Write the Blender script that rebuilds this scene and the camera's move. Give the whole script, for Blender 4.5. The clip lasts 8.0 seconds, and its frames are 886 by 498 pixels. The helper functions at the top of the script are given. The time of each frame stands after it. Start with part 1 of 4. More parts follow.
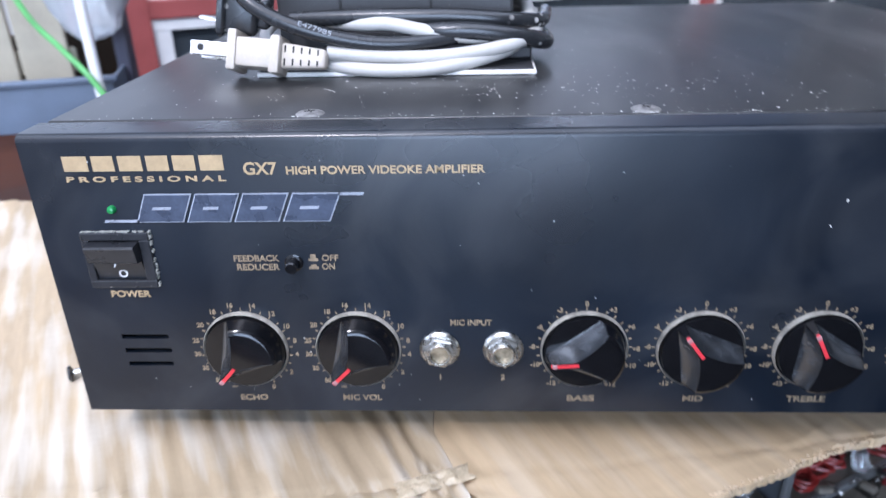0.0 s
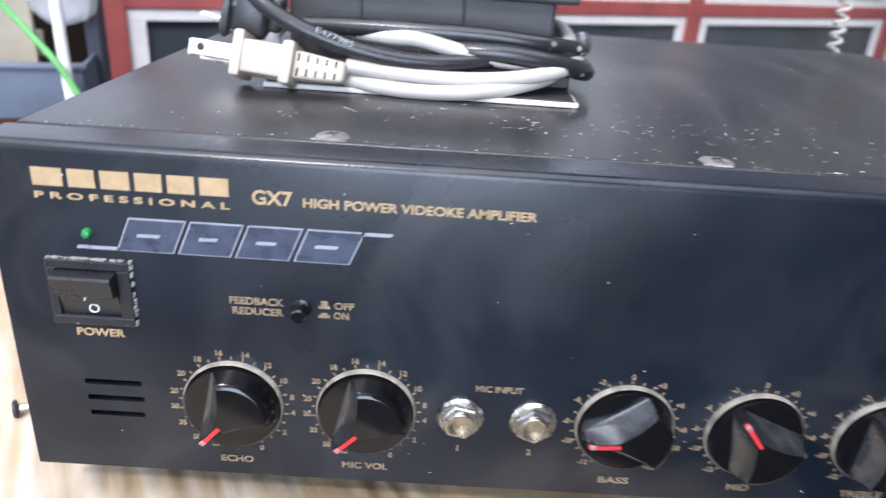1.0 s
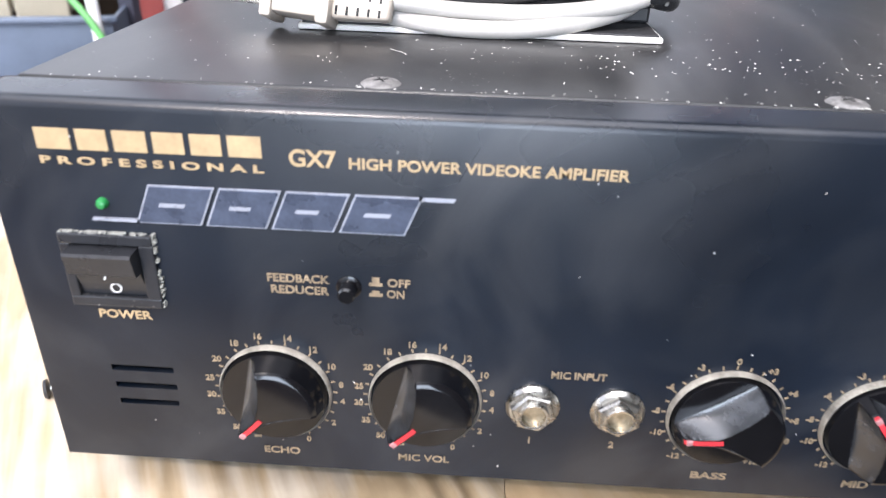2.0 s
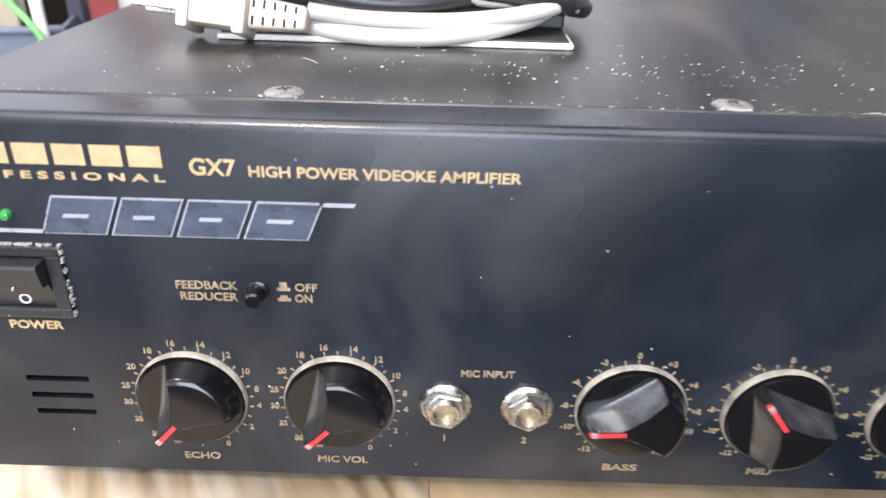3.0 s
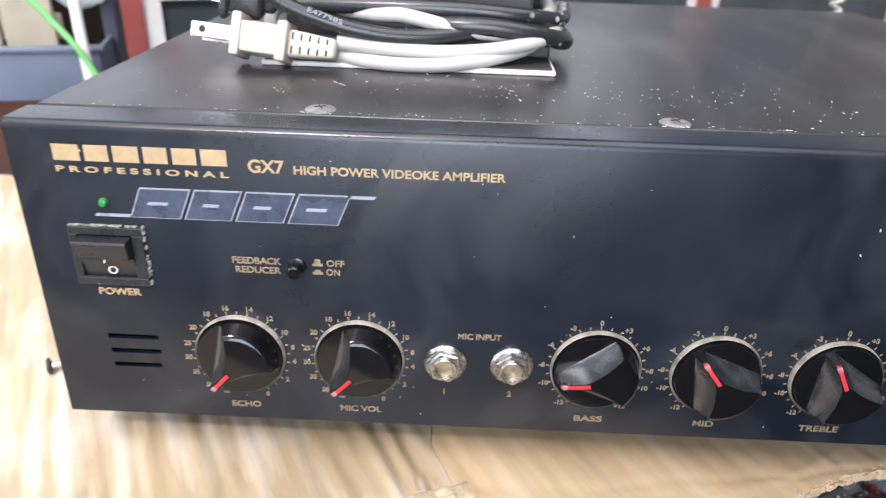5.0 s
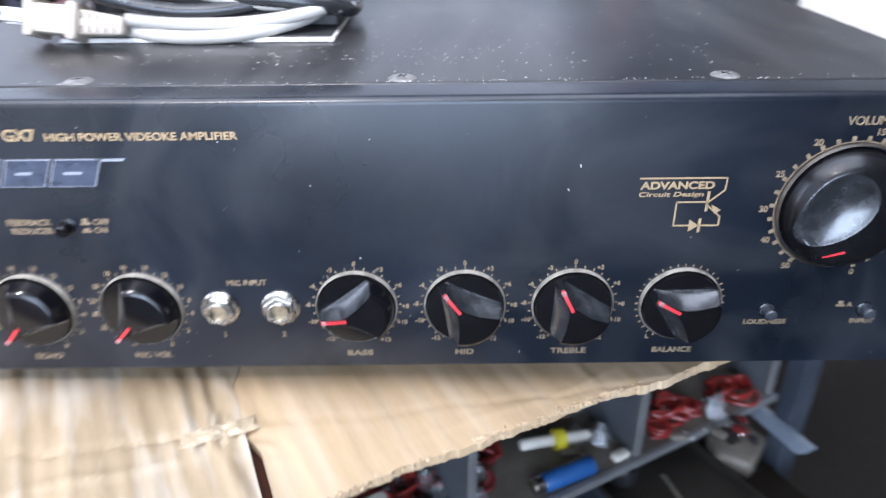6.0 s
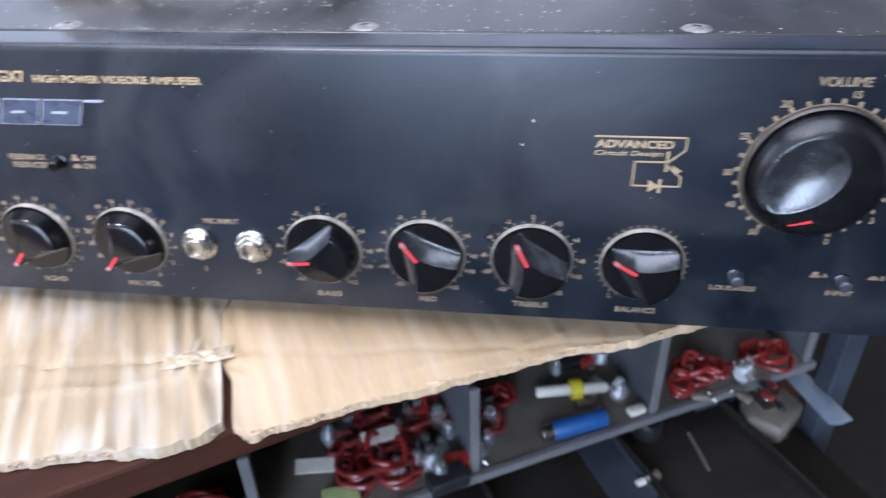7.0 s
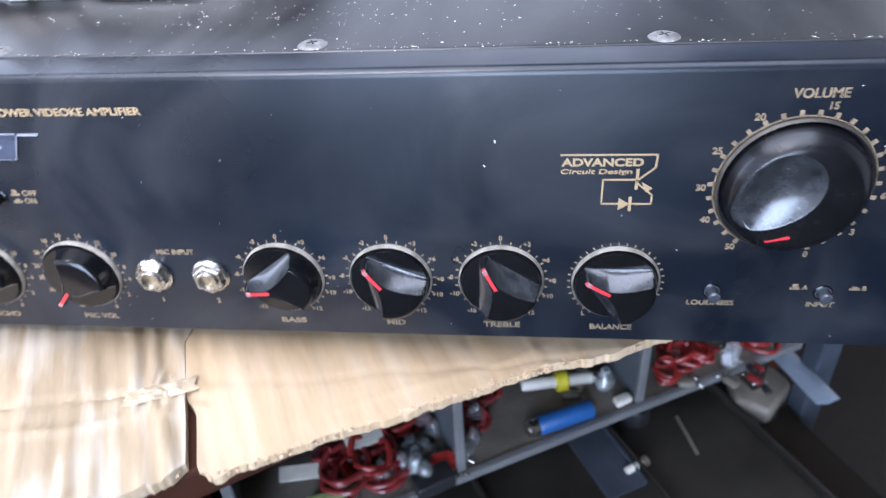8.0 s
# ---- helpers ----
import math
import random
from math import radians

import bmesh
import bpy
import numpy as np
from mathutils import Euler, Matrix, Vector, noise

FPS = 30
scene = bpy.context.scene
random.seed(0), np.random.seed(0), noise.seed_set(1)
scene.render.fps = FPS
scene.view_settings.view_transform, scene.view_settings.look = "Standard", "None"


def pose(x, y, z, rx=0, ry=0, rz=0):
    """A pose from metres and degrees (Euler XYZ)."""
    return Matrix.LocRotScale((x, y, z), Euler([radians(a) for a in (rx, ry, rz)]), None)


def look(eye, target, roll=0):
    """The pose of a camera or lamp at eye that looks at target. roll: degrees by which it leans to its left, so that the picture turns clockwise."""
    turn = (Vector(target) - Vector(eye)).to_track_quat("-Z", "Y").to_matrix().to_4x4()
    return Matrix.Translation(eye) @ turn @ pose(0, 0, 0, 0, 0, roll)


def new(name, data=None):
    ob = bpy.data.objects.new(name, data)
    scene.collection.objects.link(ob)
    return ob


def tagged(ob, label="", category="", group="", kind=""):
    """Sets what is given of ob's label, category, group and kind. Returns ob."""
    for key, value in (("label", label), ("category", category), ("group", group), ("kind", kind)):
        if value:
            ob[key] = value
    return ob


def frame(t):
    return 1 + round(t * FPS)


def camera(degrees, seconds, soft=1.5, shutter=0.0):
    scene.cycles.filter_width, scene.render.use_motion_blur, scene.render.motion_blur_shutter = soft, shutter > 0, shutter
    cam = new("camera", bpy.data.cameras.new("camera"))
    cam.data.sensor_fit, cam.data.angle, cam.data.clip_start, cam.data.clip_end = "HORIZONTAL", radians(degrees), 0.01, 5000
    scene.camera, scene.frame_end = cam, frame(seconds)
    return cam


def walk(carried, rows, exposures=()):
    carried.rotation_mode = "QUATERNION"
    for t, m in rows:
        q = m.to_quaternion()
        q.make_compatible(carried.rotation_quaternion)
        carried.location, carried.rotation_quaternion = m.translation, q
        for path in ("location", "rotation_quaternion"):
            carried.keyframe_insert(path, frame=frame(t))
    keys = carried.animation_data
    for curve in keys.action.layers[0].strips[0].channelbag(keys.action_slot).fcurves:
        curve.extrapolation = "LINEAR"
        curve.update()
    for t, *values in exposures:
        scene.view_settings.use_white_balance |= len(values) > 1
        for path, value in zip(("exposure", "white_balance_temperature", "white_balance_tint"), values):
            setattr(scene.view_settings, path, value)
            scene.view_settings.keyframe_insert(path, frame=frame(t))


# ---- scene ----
cam = camera(64.0, 8.0, soft=1.25, shutter=0.7)
cam.data.dof.use_dof, cam.data.dof.focus_distance, cam.data.dof.aperture_fstop = True, 0.245, 14.0   # a small lens, near focus
PATH = [
    (0, (0.1584, -0.2328, 0.1820), (0.1168, 0.6716, -0.2425), -1.42),
    (0.5, (0.1394, -0.2112, 0.1840), (0.1538, 0.6944, -0.2398), 1.94),
    (1, (0.1320, -0.1955, 0.1782), (0.1493, 0.7181, -0.2280), 4.09),
    (1.2, (0.1271, -0.1895, 0.1744), (0.1225, 0.7159, -0.2501), 3.89),
    (2.3, (0.1240, -0.1547, 0.1678), (0.0892, 0.7247, -0.3070), 1.78),
    (2.5, (0.1318, -0.1513, 0.1680), (0.1294, 0.7283, -0.3078), 1.91),
    (3, (0.1435, -0.1674, 0.1704), (0.1431, 0.7183, -0.2939), 1.67),
    (3.5, (0.1526, -0.1889, 0.1842), (0.1626, 0.7070, -0.2600), 2.05),
    (4, (0.1559, -0.1950, 0.1834), (0.1792, 0.6999, -0.2623), 2.34),
    (4.2, (0.1531, -0.1964, 0.1808), (0.1802, 0.6910, -0.2792), 2.70),
    (5.3, (0.1462, -0.2267, 0.1863), (0.1251, 0.6706, -0.2547), 1.82),
    (5.5, (0.1501, -0.2306, 0.1869), (0.1716, 0.6586, -0.2701), 3.85),
    (5.7, (0.1758, -0.2302, 0.1802), (0.1976, 0.6462, -0.3008), 3.19),
    (5.9, (0.2205, -0.2385, 0.1836), (0.2530, 0.6388, -0.2953), 0.43),
    (6, (0.2360, -0.2443, 0.1876), (0.2380, 0.6363, -0.2862), -0.53),
    (6.2, (0.2601, -0.2497, 0.1852), (0.1220, 0.5904, -0.3394), -2.29),
    (6.3, (0.2586, -0.2544, 0.1785), (0.1559, 0.6061, -0.3205), 0.83),
    (6.5, (0.2663, -0.2595, 0.1795), (0.2018, 0.6367, -0.2595), 4.27),
    (6.7, (0.2793, -0.2514, 0.1882), (0.1682, 0.6183, -0.2928), -1.49),
    (6.8, (0.2829, -0.2464, 0.1891), (0.1519, 0.5968, -0.3324), -1.95),
    (7, (0.2901, -0.2437, 0.1925), (0.1620, 0.5858, -0.3512), -2.18),
    (7.2, (0.3015, -0.2391, 0.1905), (0.1993, 0.5963, -0.3497), -1.89),
    (7.5, (0.3041, -0.2411, 0.1948), (0.1856, 0.5885, -0.3508), -2.39),
    (8, (0.2983, -0.2194, 0.2032), (0.1835, 0.5856, -0.3789), -4.15),
]
walk(cam, [(t, look(eye, target, roll)) for t, eye, target, roll in PATH],
     [(0, -0.55, 5600, 19), (1.0, -0.35, 6200, 19), (2.5, 0.0, 6600, 19), (3.0, 0.02, 6800, 19), (3.5, -0.15, 6950, 19), (4.2, -0.22, 6950, 20), (5.5, -0.3, 6300, 18), (6.1, -0.1, 5900, 18), (6.5, -0.35, 5850, 20), (7.0, -0.15, 5800, 21), (8.0, 0.05, 5750, 20)])


# ---- light: an open-fronted workshop under a bright hazy sky ----
TURN = 28.0                     # the room stands turned against the amplifier
ROOM = Matrix.Rotation(radians(TURN), 4, "Z")
scene.view_settings.exposure = 0.0
world = bpy.data.worlds.new("sky")
scene.world = world
world.use_nodes = True
wn = world.node_tree.nodes
sky = wn.new("ShaderNodeTexSky")
sky.sky_type = "NISHITA"
sky.sun_disc = False
sky.sun_elevation = radians(48)
sky.sun_rotation = radians(200)
sky.dust_density = 3.0
world.node_tree.links.new(sky.outputs[0], wn["Background"].inputs[0])
wn["Background"].inputs[1].default_value = 0.15
sun = new("sun", bpy.data.lights.new("sun", "SUN"))
sun.data.energy, sun.data.angle, sun.data.color = 3.0, radians(4), (1.0, 0.96, 0.90)
sun.matrix_world = look((-0.6, -1.9, 2.2), (0, 0, 0))


def opening_light(name, eye, target, sx, sy, power, colour):
    ob = new(name, bpy.data.lights.new(name, "AREA"))
    ob.data.shape, ob.data.size, ob.data.size_y, ob.data.energy, ob.data.color = "RECTANGLE", sx, sy, power, colour
    ob.matrix_world = look(eye, target)
    return ob


# Area lamps added at unseen openings to brighten panel, knobs and cover.
opening_light("added_left_front_light", ROOM @ Vector((-1.72, -0.75, 0.35)), ROOM @ Vector((0, 0, 0.1)), 1.5, 2.1, 7, (0.70, 0.85, 1.0))
opening_light("added_front_light", ROOM @ Vector((-1.10, -2.35, 0.48)), ROOM @ Vector((-0.3, 0, 0.1)), 1.28, 1.9, 98, (0.70, 0.86, 1.0))
opening_light("added_left_light", ROOM @ Vector((-1.72, 0.62, 0.55)), ROOM @ Vector((0, 0.3, 0.1)), 1.05, 1.5, 25, (0.82, 0.92, 1.0))
opening_light("added_overhead_light", ROOM @ Vector((-0.25, -0.35, 1.74)), ROOM @ Vector((-0.25, -0.35, 0)), 2.3, 1.7, 64, (0.88, 0.95, 1.0))
opening_light("added_back_light", ROOM @ Vector((0.35, 1.27, 0.85)), ROOM @ Vector((0.35, 0, 0.4)), 2.2, 0.9, 13, (0.88, 0.95, 1.0))


# ---- materials ----
def material(name, colour, rough=0.5, metal=0.0, vary=0.25, scale=60.0, bump=0.0, spots=None, fine=900.0, alpha=1.0, transmission=0.0, coat=0.0, stretch=(1, 1, 1), haze=None, spec=0.5):
    """A surface with two scales of colour change, changing gloss, fine relief and, if asked, scattered spots (colour, scale, size)."""
    m = bpy.data.materials.new(name)
    m.use_nodes = True
    nt = m.node_tree
    n, link = nt.nodes, nt.links.new
    b = n["Principled BSDF"]
    co = n.new("ShaderNodeTexCoord")
    mp = n.new("ShaderNodeMapping")
    mp.inputs["Scale"].default_value = stretch
    link(co.outputs["Object"], mp.inputs["Vector"])
    big, small = n.new("ShaderNodeTexNoise"), n.new("ShaderNodeTexNoise")
    big.inputs["Scale"].default_value, big.inputs["Detail"].default_value = scale, 4
    small.inputs["Scale"].default_value, small.inputs["Detail"].default_value = fine, 3
    link(mp.outputs[0], big.inputs["Vector"]), link(mp.outputs[0], small.inputs["Vector"])
    add = n.new("ShaderNodeMath")
    add.operation = "MULTIPLY_ADD"
    link(small.outputs["Fac"], add.inputs[0])
    add.inputs[1].default_value = 0.45
    link(big.outputs["Fac"], add.inputs[2])
    ramp = n.new("ShaderNodeValToRGB")
    ramp.color_ramp.elements[0].position, ramp.color_ramp.elements[1].position = 0.45, 1.0
    ramp.color_ramp.elements[0].color = (*[c * (1 - vary) for c in colour], 1)
    ramp.color_ramp.elements[1].color = (*[min(1, c * (1 + vary)) for c in colour], 1)
    link(add.outputs[0], ramp.inputs[0])
    out = ramp.outputs[0]
    rg = n.new("ShaderNodeMapRange")
    rg.inputs["From Min"].default_value, rg.inputs["From Max"].default_value = 0.3, 0.75
    rg.inputs["To Min"].default_value, rg.inputs["To Max"].default_value = max(0.03, rough * 0.8), min(1, rough * 1.2)
    link(big.outputs["Fac"], rg.inputs["Value"])
    rough_out = rg.outputs[0]
    for colour2, sc, size, amount in spots or ():
        vo, ns, lt, ml, mx = n.new("ShaderNodeTexVoronoi"), n.new("ShaderNodeTexNoise"), n.new("ShaderNodeMapRange"), n.new("ShaderNodeMath"), n.new("ShaderNodeMix")
        vo.inputs["Scale"].default_value = sc
        ns.inputs["Scale"].default_value, ns.inputs["Detail"].default_value = sc * 0.09, 3
        link(co.outputs["Object"], vo.inputs["Vector"]), link(co.outputs["Object"], ns.inputs["Vector"])
        lt.inputs["From Min"].default_value, lt.inputs["From Max"].default_value = size, size * 0.5
        link(vo.outputs["Distance"], lt.inputs["Value"])
        nr = n.new("ShaderNodeMapRange")
        nr.inputs["From Min"].default_value, nr.inputs["From Max"].default_value = 1 - amount, 1.12 - amount
        link(ns.outputs["Fac"], nr.inputs["Value"])
        ml.operation = "MULTIPLY"
        link(lt.outputs[0], ml.inputs[0]), link(nr.outputs[0], ml.inputs[1])
        mx.data_type = "RGBA"
        link(ml.outputs[0], mx.inputs[0]), link(out, mx.inputs[6])
        mx.inputs[7].default_value = (*colour2, 1)
        out = mx.outputs[2]
    if haze:
        hn, hr, hm = n.new("ShaderNodeTexNoise"), n.new("ShaderNodeMapRange"), n.new("ShaderNodeMix")
        hn.inputs["Scale"].default_value, hn.inputs["Detail"].default_value, hn.inputs["Distortion"].default_value = haze[0], 6, 2.5
        link(mp.outputs[0], hn.inputs["Vector"])
        hr.inputs["From Min"].default_value, hr.inputs["From Max"].default_value, hr.inputs["To Max"].default_value = 0.42, 0.75, haze[1]
        link(hn.outputs["Fac"], hr.inputs["Value"])
        hm.data_type = "RGBA"
        link(hr.outputs[0], hm.inputs[0]), link(out, hm.inputs[6])
        hm.inputs[7].default_value = (0.40, 0.39, 0.37, 1)
        out = hm.outputs[2]
    link(out, b.inputs["Base Color"])
    link(rough_out, b.inputs["Roughness"])
    b.inputs["Metallic"].default_value = metal
    b.inputs["Specular IOR Level"].default_value = spec
    b.inputs["Coat Weight"].default_value = coat
    b.inputs["Alpha"].default_value = alpha
    b.inputs["Transmission Weight"].default_value = transmission
    if bump:
        bp = n.new("ShaderNodeBump")
        bp.inputs["Strength"].default_value, bp.inputs["Distance"].default_value = bump, 0.0006
        link(add.outputs[0], bp.inputs["Height"])
        link(bp.outputs[0], b.inputs["Normal"])
    return m


DUST = (0.45, 0.43, 0.40)
panel_black = material("panel_black", (0.0042, 0.0076, 0.0140), 0.31, spec=0.5, haze=(13, 0.048), vary=0.45, scale=14, fine=1500, bump=0.05, spots=[(DUST, 150, 0.05, 0.42)])
cover_black = material("cover_black", (0.013, 0.013, 0.014), 0.34, haze=(9, 0.10), vary=0.5, scale=9, fine=1300, bump=0.1, stretch=(1, 0.35, 1), spots=[(DUST, 420, 0.16, 0.42), ((0.6, 0.58, 0.55), 160, 0.09, 0.45)])
inside_black = material("inside_black", (0.01, 0.01, 0.01), 0.7)
gold = material("gold_print", (0.43, 0.31, 0.17), 0.5, vary=0.15, scale=200)
gold_dull = material("worn_gold_print", (0.25, 0.185, 0.115), 0.6, vary=0.45, scale=300)
chrome = material("chrome_foil", (0.40, 0.42, 0.48), 0.30, 0.35, vary=0.1, scale=120)
foil_dark = material("dark_mirror_foil", (0.070, 0.085, 0.125), 0.30, 0.3, vary=0.3, scale=120)
knob_black = material("knob_plastic", (0.005, 0.005, 0.006), 0.15, spec=0.55, vary=0.3, scale=80, fine=1800, spots=[(DUST, 700, 0.14, 0.36)])
knob_satin = material("satin_knob_plastic", (0.006, 0.006, 0.007), 0.26, spec=0.5, vary=0.3, scale=80, fine=1800, spots=[(DUST, 700, 0.14, 0.36)])
# Paler than the grip: dust, plus sky sheen put into the colour.
knob_scoop = material("dusty_sheen_scoop_plastic", (0.026, 0.028, 0.031), 0.24, spec=1.0, vary=0.7, scale=170, fine=1800, bump=0.12, spots=[(DUST, 600, 0.16, 0.37)])
button_grey = material("grey_button_plastic", (0.045, 0.05, 0.06), 0.22, spec=0.8, vary=0.3, scale=200)
ring_grey = material("dusty_knob_ring", (0.36, 0.325, 0.27), 0.5, 0.15, vary=0.55, scale=160, fine=1500, bump=0.2)
ring_dark = material("dull_black_ring", (0.075, 0.063, 0.05), 0.4, 0.3, vary=0.5, scale=120, bump=0.2)
pale_tip = material("pale_clear_tip", (0.42, 0.20, 0.20), 0.25, vary=0.2, scale=300)
red_mark = material("red_pointer_paint", (0.66, 0.035, 0.045), 0.4, vary=0.15, scale=300)
nickel = material("nickel_plate", (0.52, 0.50, 0.46), 0.28, 1.0, vary=0.15, scale=300, bump=0.1)
brass_hole = material("tarnished_sleeve", (0.5, 0.42, 0.3), 0.4, 1.0, vary=0.3, scale=400)
white_print = material("white_print", (0.8, 0.8, 0.8), 0.5, vary=0.08)
pale_print = material("pale_cable_print", (0.35, 0.36, 0.38), 0.5, vary=0.2)
green_led = material("green_led_lens", (0.02, 0.22, 0.06), 0.15, vary=0.2)
rocker_black = material("rocker_plastic", (0.02, 0.021, 0.024), 0.3, vary=0.3, spots=[(DUST, 500, 0.2, 0.45)])
dust_grey = material("lint_and_dust", (0.30, 0.30, 0.27), 0.95, vary=0.4, scale=500)
screw_steel = material("scuffed_screw_head", (0.22, 0.21, 0.20), 0.5, 0.4, vary=0.5, scale=400, bump=0.4)


def card_board(name, colour, pale, amount, rough):
    """Brown board with long pale streaks along the flutes (y): rubbed ridges plus painted shine."""
    m = material(name, colour, rough, vary=0.16, scale=45, fine=420, bump=0.22, stretch=(1, 0.15, 1), spots=[((0.33, 0.24, 0.15), 55, 0.26, 0.36)])
    n, link = m.node_tree.nodes, m.node_tree.links.new
    b = n["Principled BSDF"]
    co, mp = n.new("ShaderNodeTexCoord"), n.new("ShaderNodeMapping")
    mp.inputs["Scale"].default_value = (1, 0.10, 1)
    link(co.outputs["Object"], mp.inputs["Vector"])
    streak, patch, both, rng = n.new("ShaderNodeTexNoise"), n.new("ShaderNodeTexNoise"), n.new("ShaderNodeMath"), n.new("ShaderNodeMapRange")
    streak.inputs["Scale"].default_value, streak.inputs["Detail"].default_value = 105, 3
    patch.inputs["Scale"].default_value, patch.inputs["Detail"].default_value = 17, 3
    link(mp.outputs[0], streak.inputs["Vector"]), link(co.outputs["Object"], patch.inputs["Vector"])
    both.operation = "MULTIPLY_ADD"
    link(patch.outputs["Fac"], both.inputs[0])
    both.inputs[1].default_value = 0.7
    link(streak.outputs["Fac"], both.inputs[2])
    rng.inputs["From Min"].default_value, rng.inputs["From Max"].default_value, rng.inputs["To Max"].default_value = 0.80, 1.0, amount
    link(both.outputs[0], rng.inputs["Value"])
    # Mixes the pale tone in: wear, and ridge shine put into the colour.
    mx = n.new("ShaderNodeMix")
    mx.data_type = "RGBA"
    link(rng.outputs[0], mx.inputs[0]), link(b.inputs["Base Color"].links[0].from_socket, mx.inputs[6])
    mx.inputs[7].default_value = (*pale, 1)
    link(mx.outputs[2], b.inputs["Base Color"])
    return m


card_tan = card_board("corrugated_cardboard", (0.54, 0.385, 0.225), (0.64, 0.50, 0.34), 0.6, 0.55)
card_worn_shine = card_board("worn_shine_painted_cardboard", (0.45, 0.335, 0.205), (0.62, 0.54, 0.43), 0.85, 0.58)
tape_skin = material("packing_tape_skin", (0.52, 0.41, 0.27), 0.3, vary=0.3, scale=160, bump=0.3)
liner_tan = material("torn_tan_liner", (0.52, 0.38, 0.24), 0.75, vary=0.3, scale=200, bump=0.3)
dust_white = material("pale_dust_fleck", (0.62, 0.60, 0.56), 0.9, vary=0.2)
wood_brown = material("dark_stained_wood", (0.055, 0.018, 0.009), 0.8, spec=0.2, vary=0.4, scale=14, fine=200, bump=0.2, stretch=(0.12, 1, 1))
white_pvc = material("white_cable_sheath", (0.47, 0.45, 0.42), 0.38, vary=0.08, scale=70)
plug_cream = material("cream_plug_plastic", (0.47, 0.41, 0.345), 0.42, vary=0.1, scale=90)
black_pvc = material("black_cable_sheath", (0.022, 0.023, 0.025), 0.26, vary=0.4, scale=40, spots=[(DUST, 200, 0.3, 0.45)])
blade = material("plug_blade_metal", (0.86, 0.84, 0.8), 0.28, 1.0, vary=0.1, scale=200)
device_black = material("matt_black_plastic", (0.035, 0.035, 0.037), 0.5, vary=0.3, scale=40, bump=0.1, spots=[(DUST, 320, 0.2, 0.42)])
foam_white = material("white_foam_card", (0.78, 0.75, 0.70), 0.7, vary=0.12, scale=90, bump=0.2)
bin_grey = material("smoky_grey_plastic", (0.16, 0.14, 0.115), 0.5, spec=0.3, vary=0.5, scale=20)
# Darker copy of the tray plastic, with the low shade put into its colour.
bin_shaded = material("shaded_grey_plastic", (0.026, 0.023, 0.019), 0.6, spec=0.15, vary=0.4, scale=20)
bin_rim = material("grey_plastic_rim", (0.15, 0.15, 0.15), 0.35, vary=0.25, scale=20)
bin_clear = material("smoky_clear_plastic", (0.11, 0.12, 0.135), 0.35, vary=0.25, scale=20, transmission=0.25)
red_plastic = material("red_plastic", (0.50, 0.04, 0.03), 0.35, vary=0.3, scale=90)
dark_red = material("dark_red_plastic", (0.17, 0.02, 0.02), 0.3, vary=0.35, scale=90)
blue_wrap = material("blue_sleeve", (0.018, 0.085, 0.26), 0.35, vary=0.2, scale=90)
yellow_plastic = material("yellow_plastic", (0.65, 0.55, 0.03), 0.4, vary=0.2, scale=90)
cream_tag = material("cream_tag", (0.66, 0.62, 0.54), 0.6, vary=0.15, scale=90)
black_plastic = material("black_plastic", (0.02, 0.02, 0.022), 0.4, vary=0.3, scale=90)
glass_bulb = material("clear_glass", (0.85, 0.88, 0.9), 0.05, vary=0.02, transmission=0.9)
steel_paint = material("blue_grey_steel", (0.045, 0.054, 0.07), 0.5, 0.0, spec=0.3, vary=0.3, scale=30, bump=0.1)
# Cream with the under-table shade put into its colour.
dull_cream = material("shaded_cream_plastic", (0.17, 0.15, 0.12), 0.5, vary=0.35, scale=40)
# Near-black board; below the table its colour also stands in for shade.
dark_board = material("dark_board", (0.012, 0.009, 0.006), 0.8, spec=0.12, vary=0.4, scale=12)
red_wire = material("red_wire_sheath", (0.24, 0.02, 0.016), 0.35, vary=0.3, scale=90)
lime_plastic = material("lime_plastic", (0.42, 0.5, 0.22), 0.4, vary=0.2, scale=60)
steel_pale = material("pale_blue_steel", (0.26, 0.31, 0.38), 0.35, 0.3, vary=0.3, scale=30)
tan_stuff = material("brown_board", (0.42, 0.38, 0.29), 0.8, vary=0.25, scale=12)
red_frame = material("red_painted_wood", (0.32, 0.075, 0.07), 0.5, vary=0.25, scale=15, bump=0.15)
white_frame = material("white_painted_bead", (0.74, 0.74, 0.74), 0.5, vary=0.1, scale=30)
pane_dark = material("dark_window_glass", (0.05, 0.06, 0.07), 0.08, vary=0.4, scale=6)
pane_clear = material("clear_window_glass", (0.9, 0.92, 0.92), 0.03, vary=0.02, transmission=1.0)
wall_paint = material("pale_plaster", (0.50, 0.50, 0.48), 0.85, vary=0.12, scale=4, fine=60, bump=0.2)
added_wall_brown = material("dull_brown_added_wall", (0.07, 0.05, 0.037), 0.7, vary=0.3, scale=5, fine=60)
ceiling_board = material("ceiling_board", (0.55, 0.53, 0.50), 0.85, vary=0.1, scale=5)
# Grey lowered to near black; the under-table shade is in this colour.
concrete = material("worn_shade_dark_concrete", (0.024, 0.021, 0.018), 0.8, spec=0.15, vary=0.25, scale=3, fine=80, bump=0.3)
earth = material("dry_ground", (0.30, 0.27, 0.22), 0.9, vary=0.25, scale=0.5, fine=10, bump=0.3)
bag_film = material("plastic_bag_film", (0.75, 0.78, 0.80), 0.2, vary=0.15, scale=25, transmission=0.55, bump=0.5)
green_strap = material("green_strap", (0.10, 0.36, 0.10), 0.45, vary=0.15)
post_dark = material("dark_slate_paint", (0.07, 0.07, 0.10), 0.5, vary=0.3, scale=20)
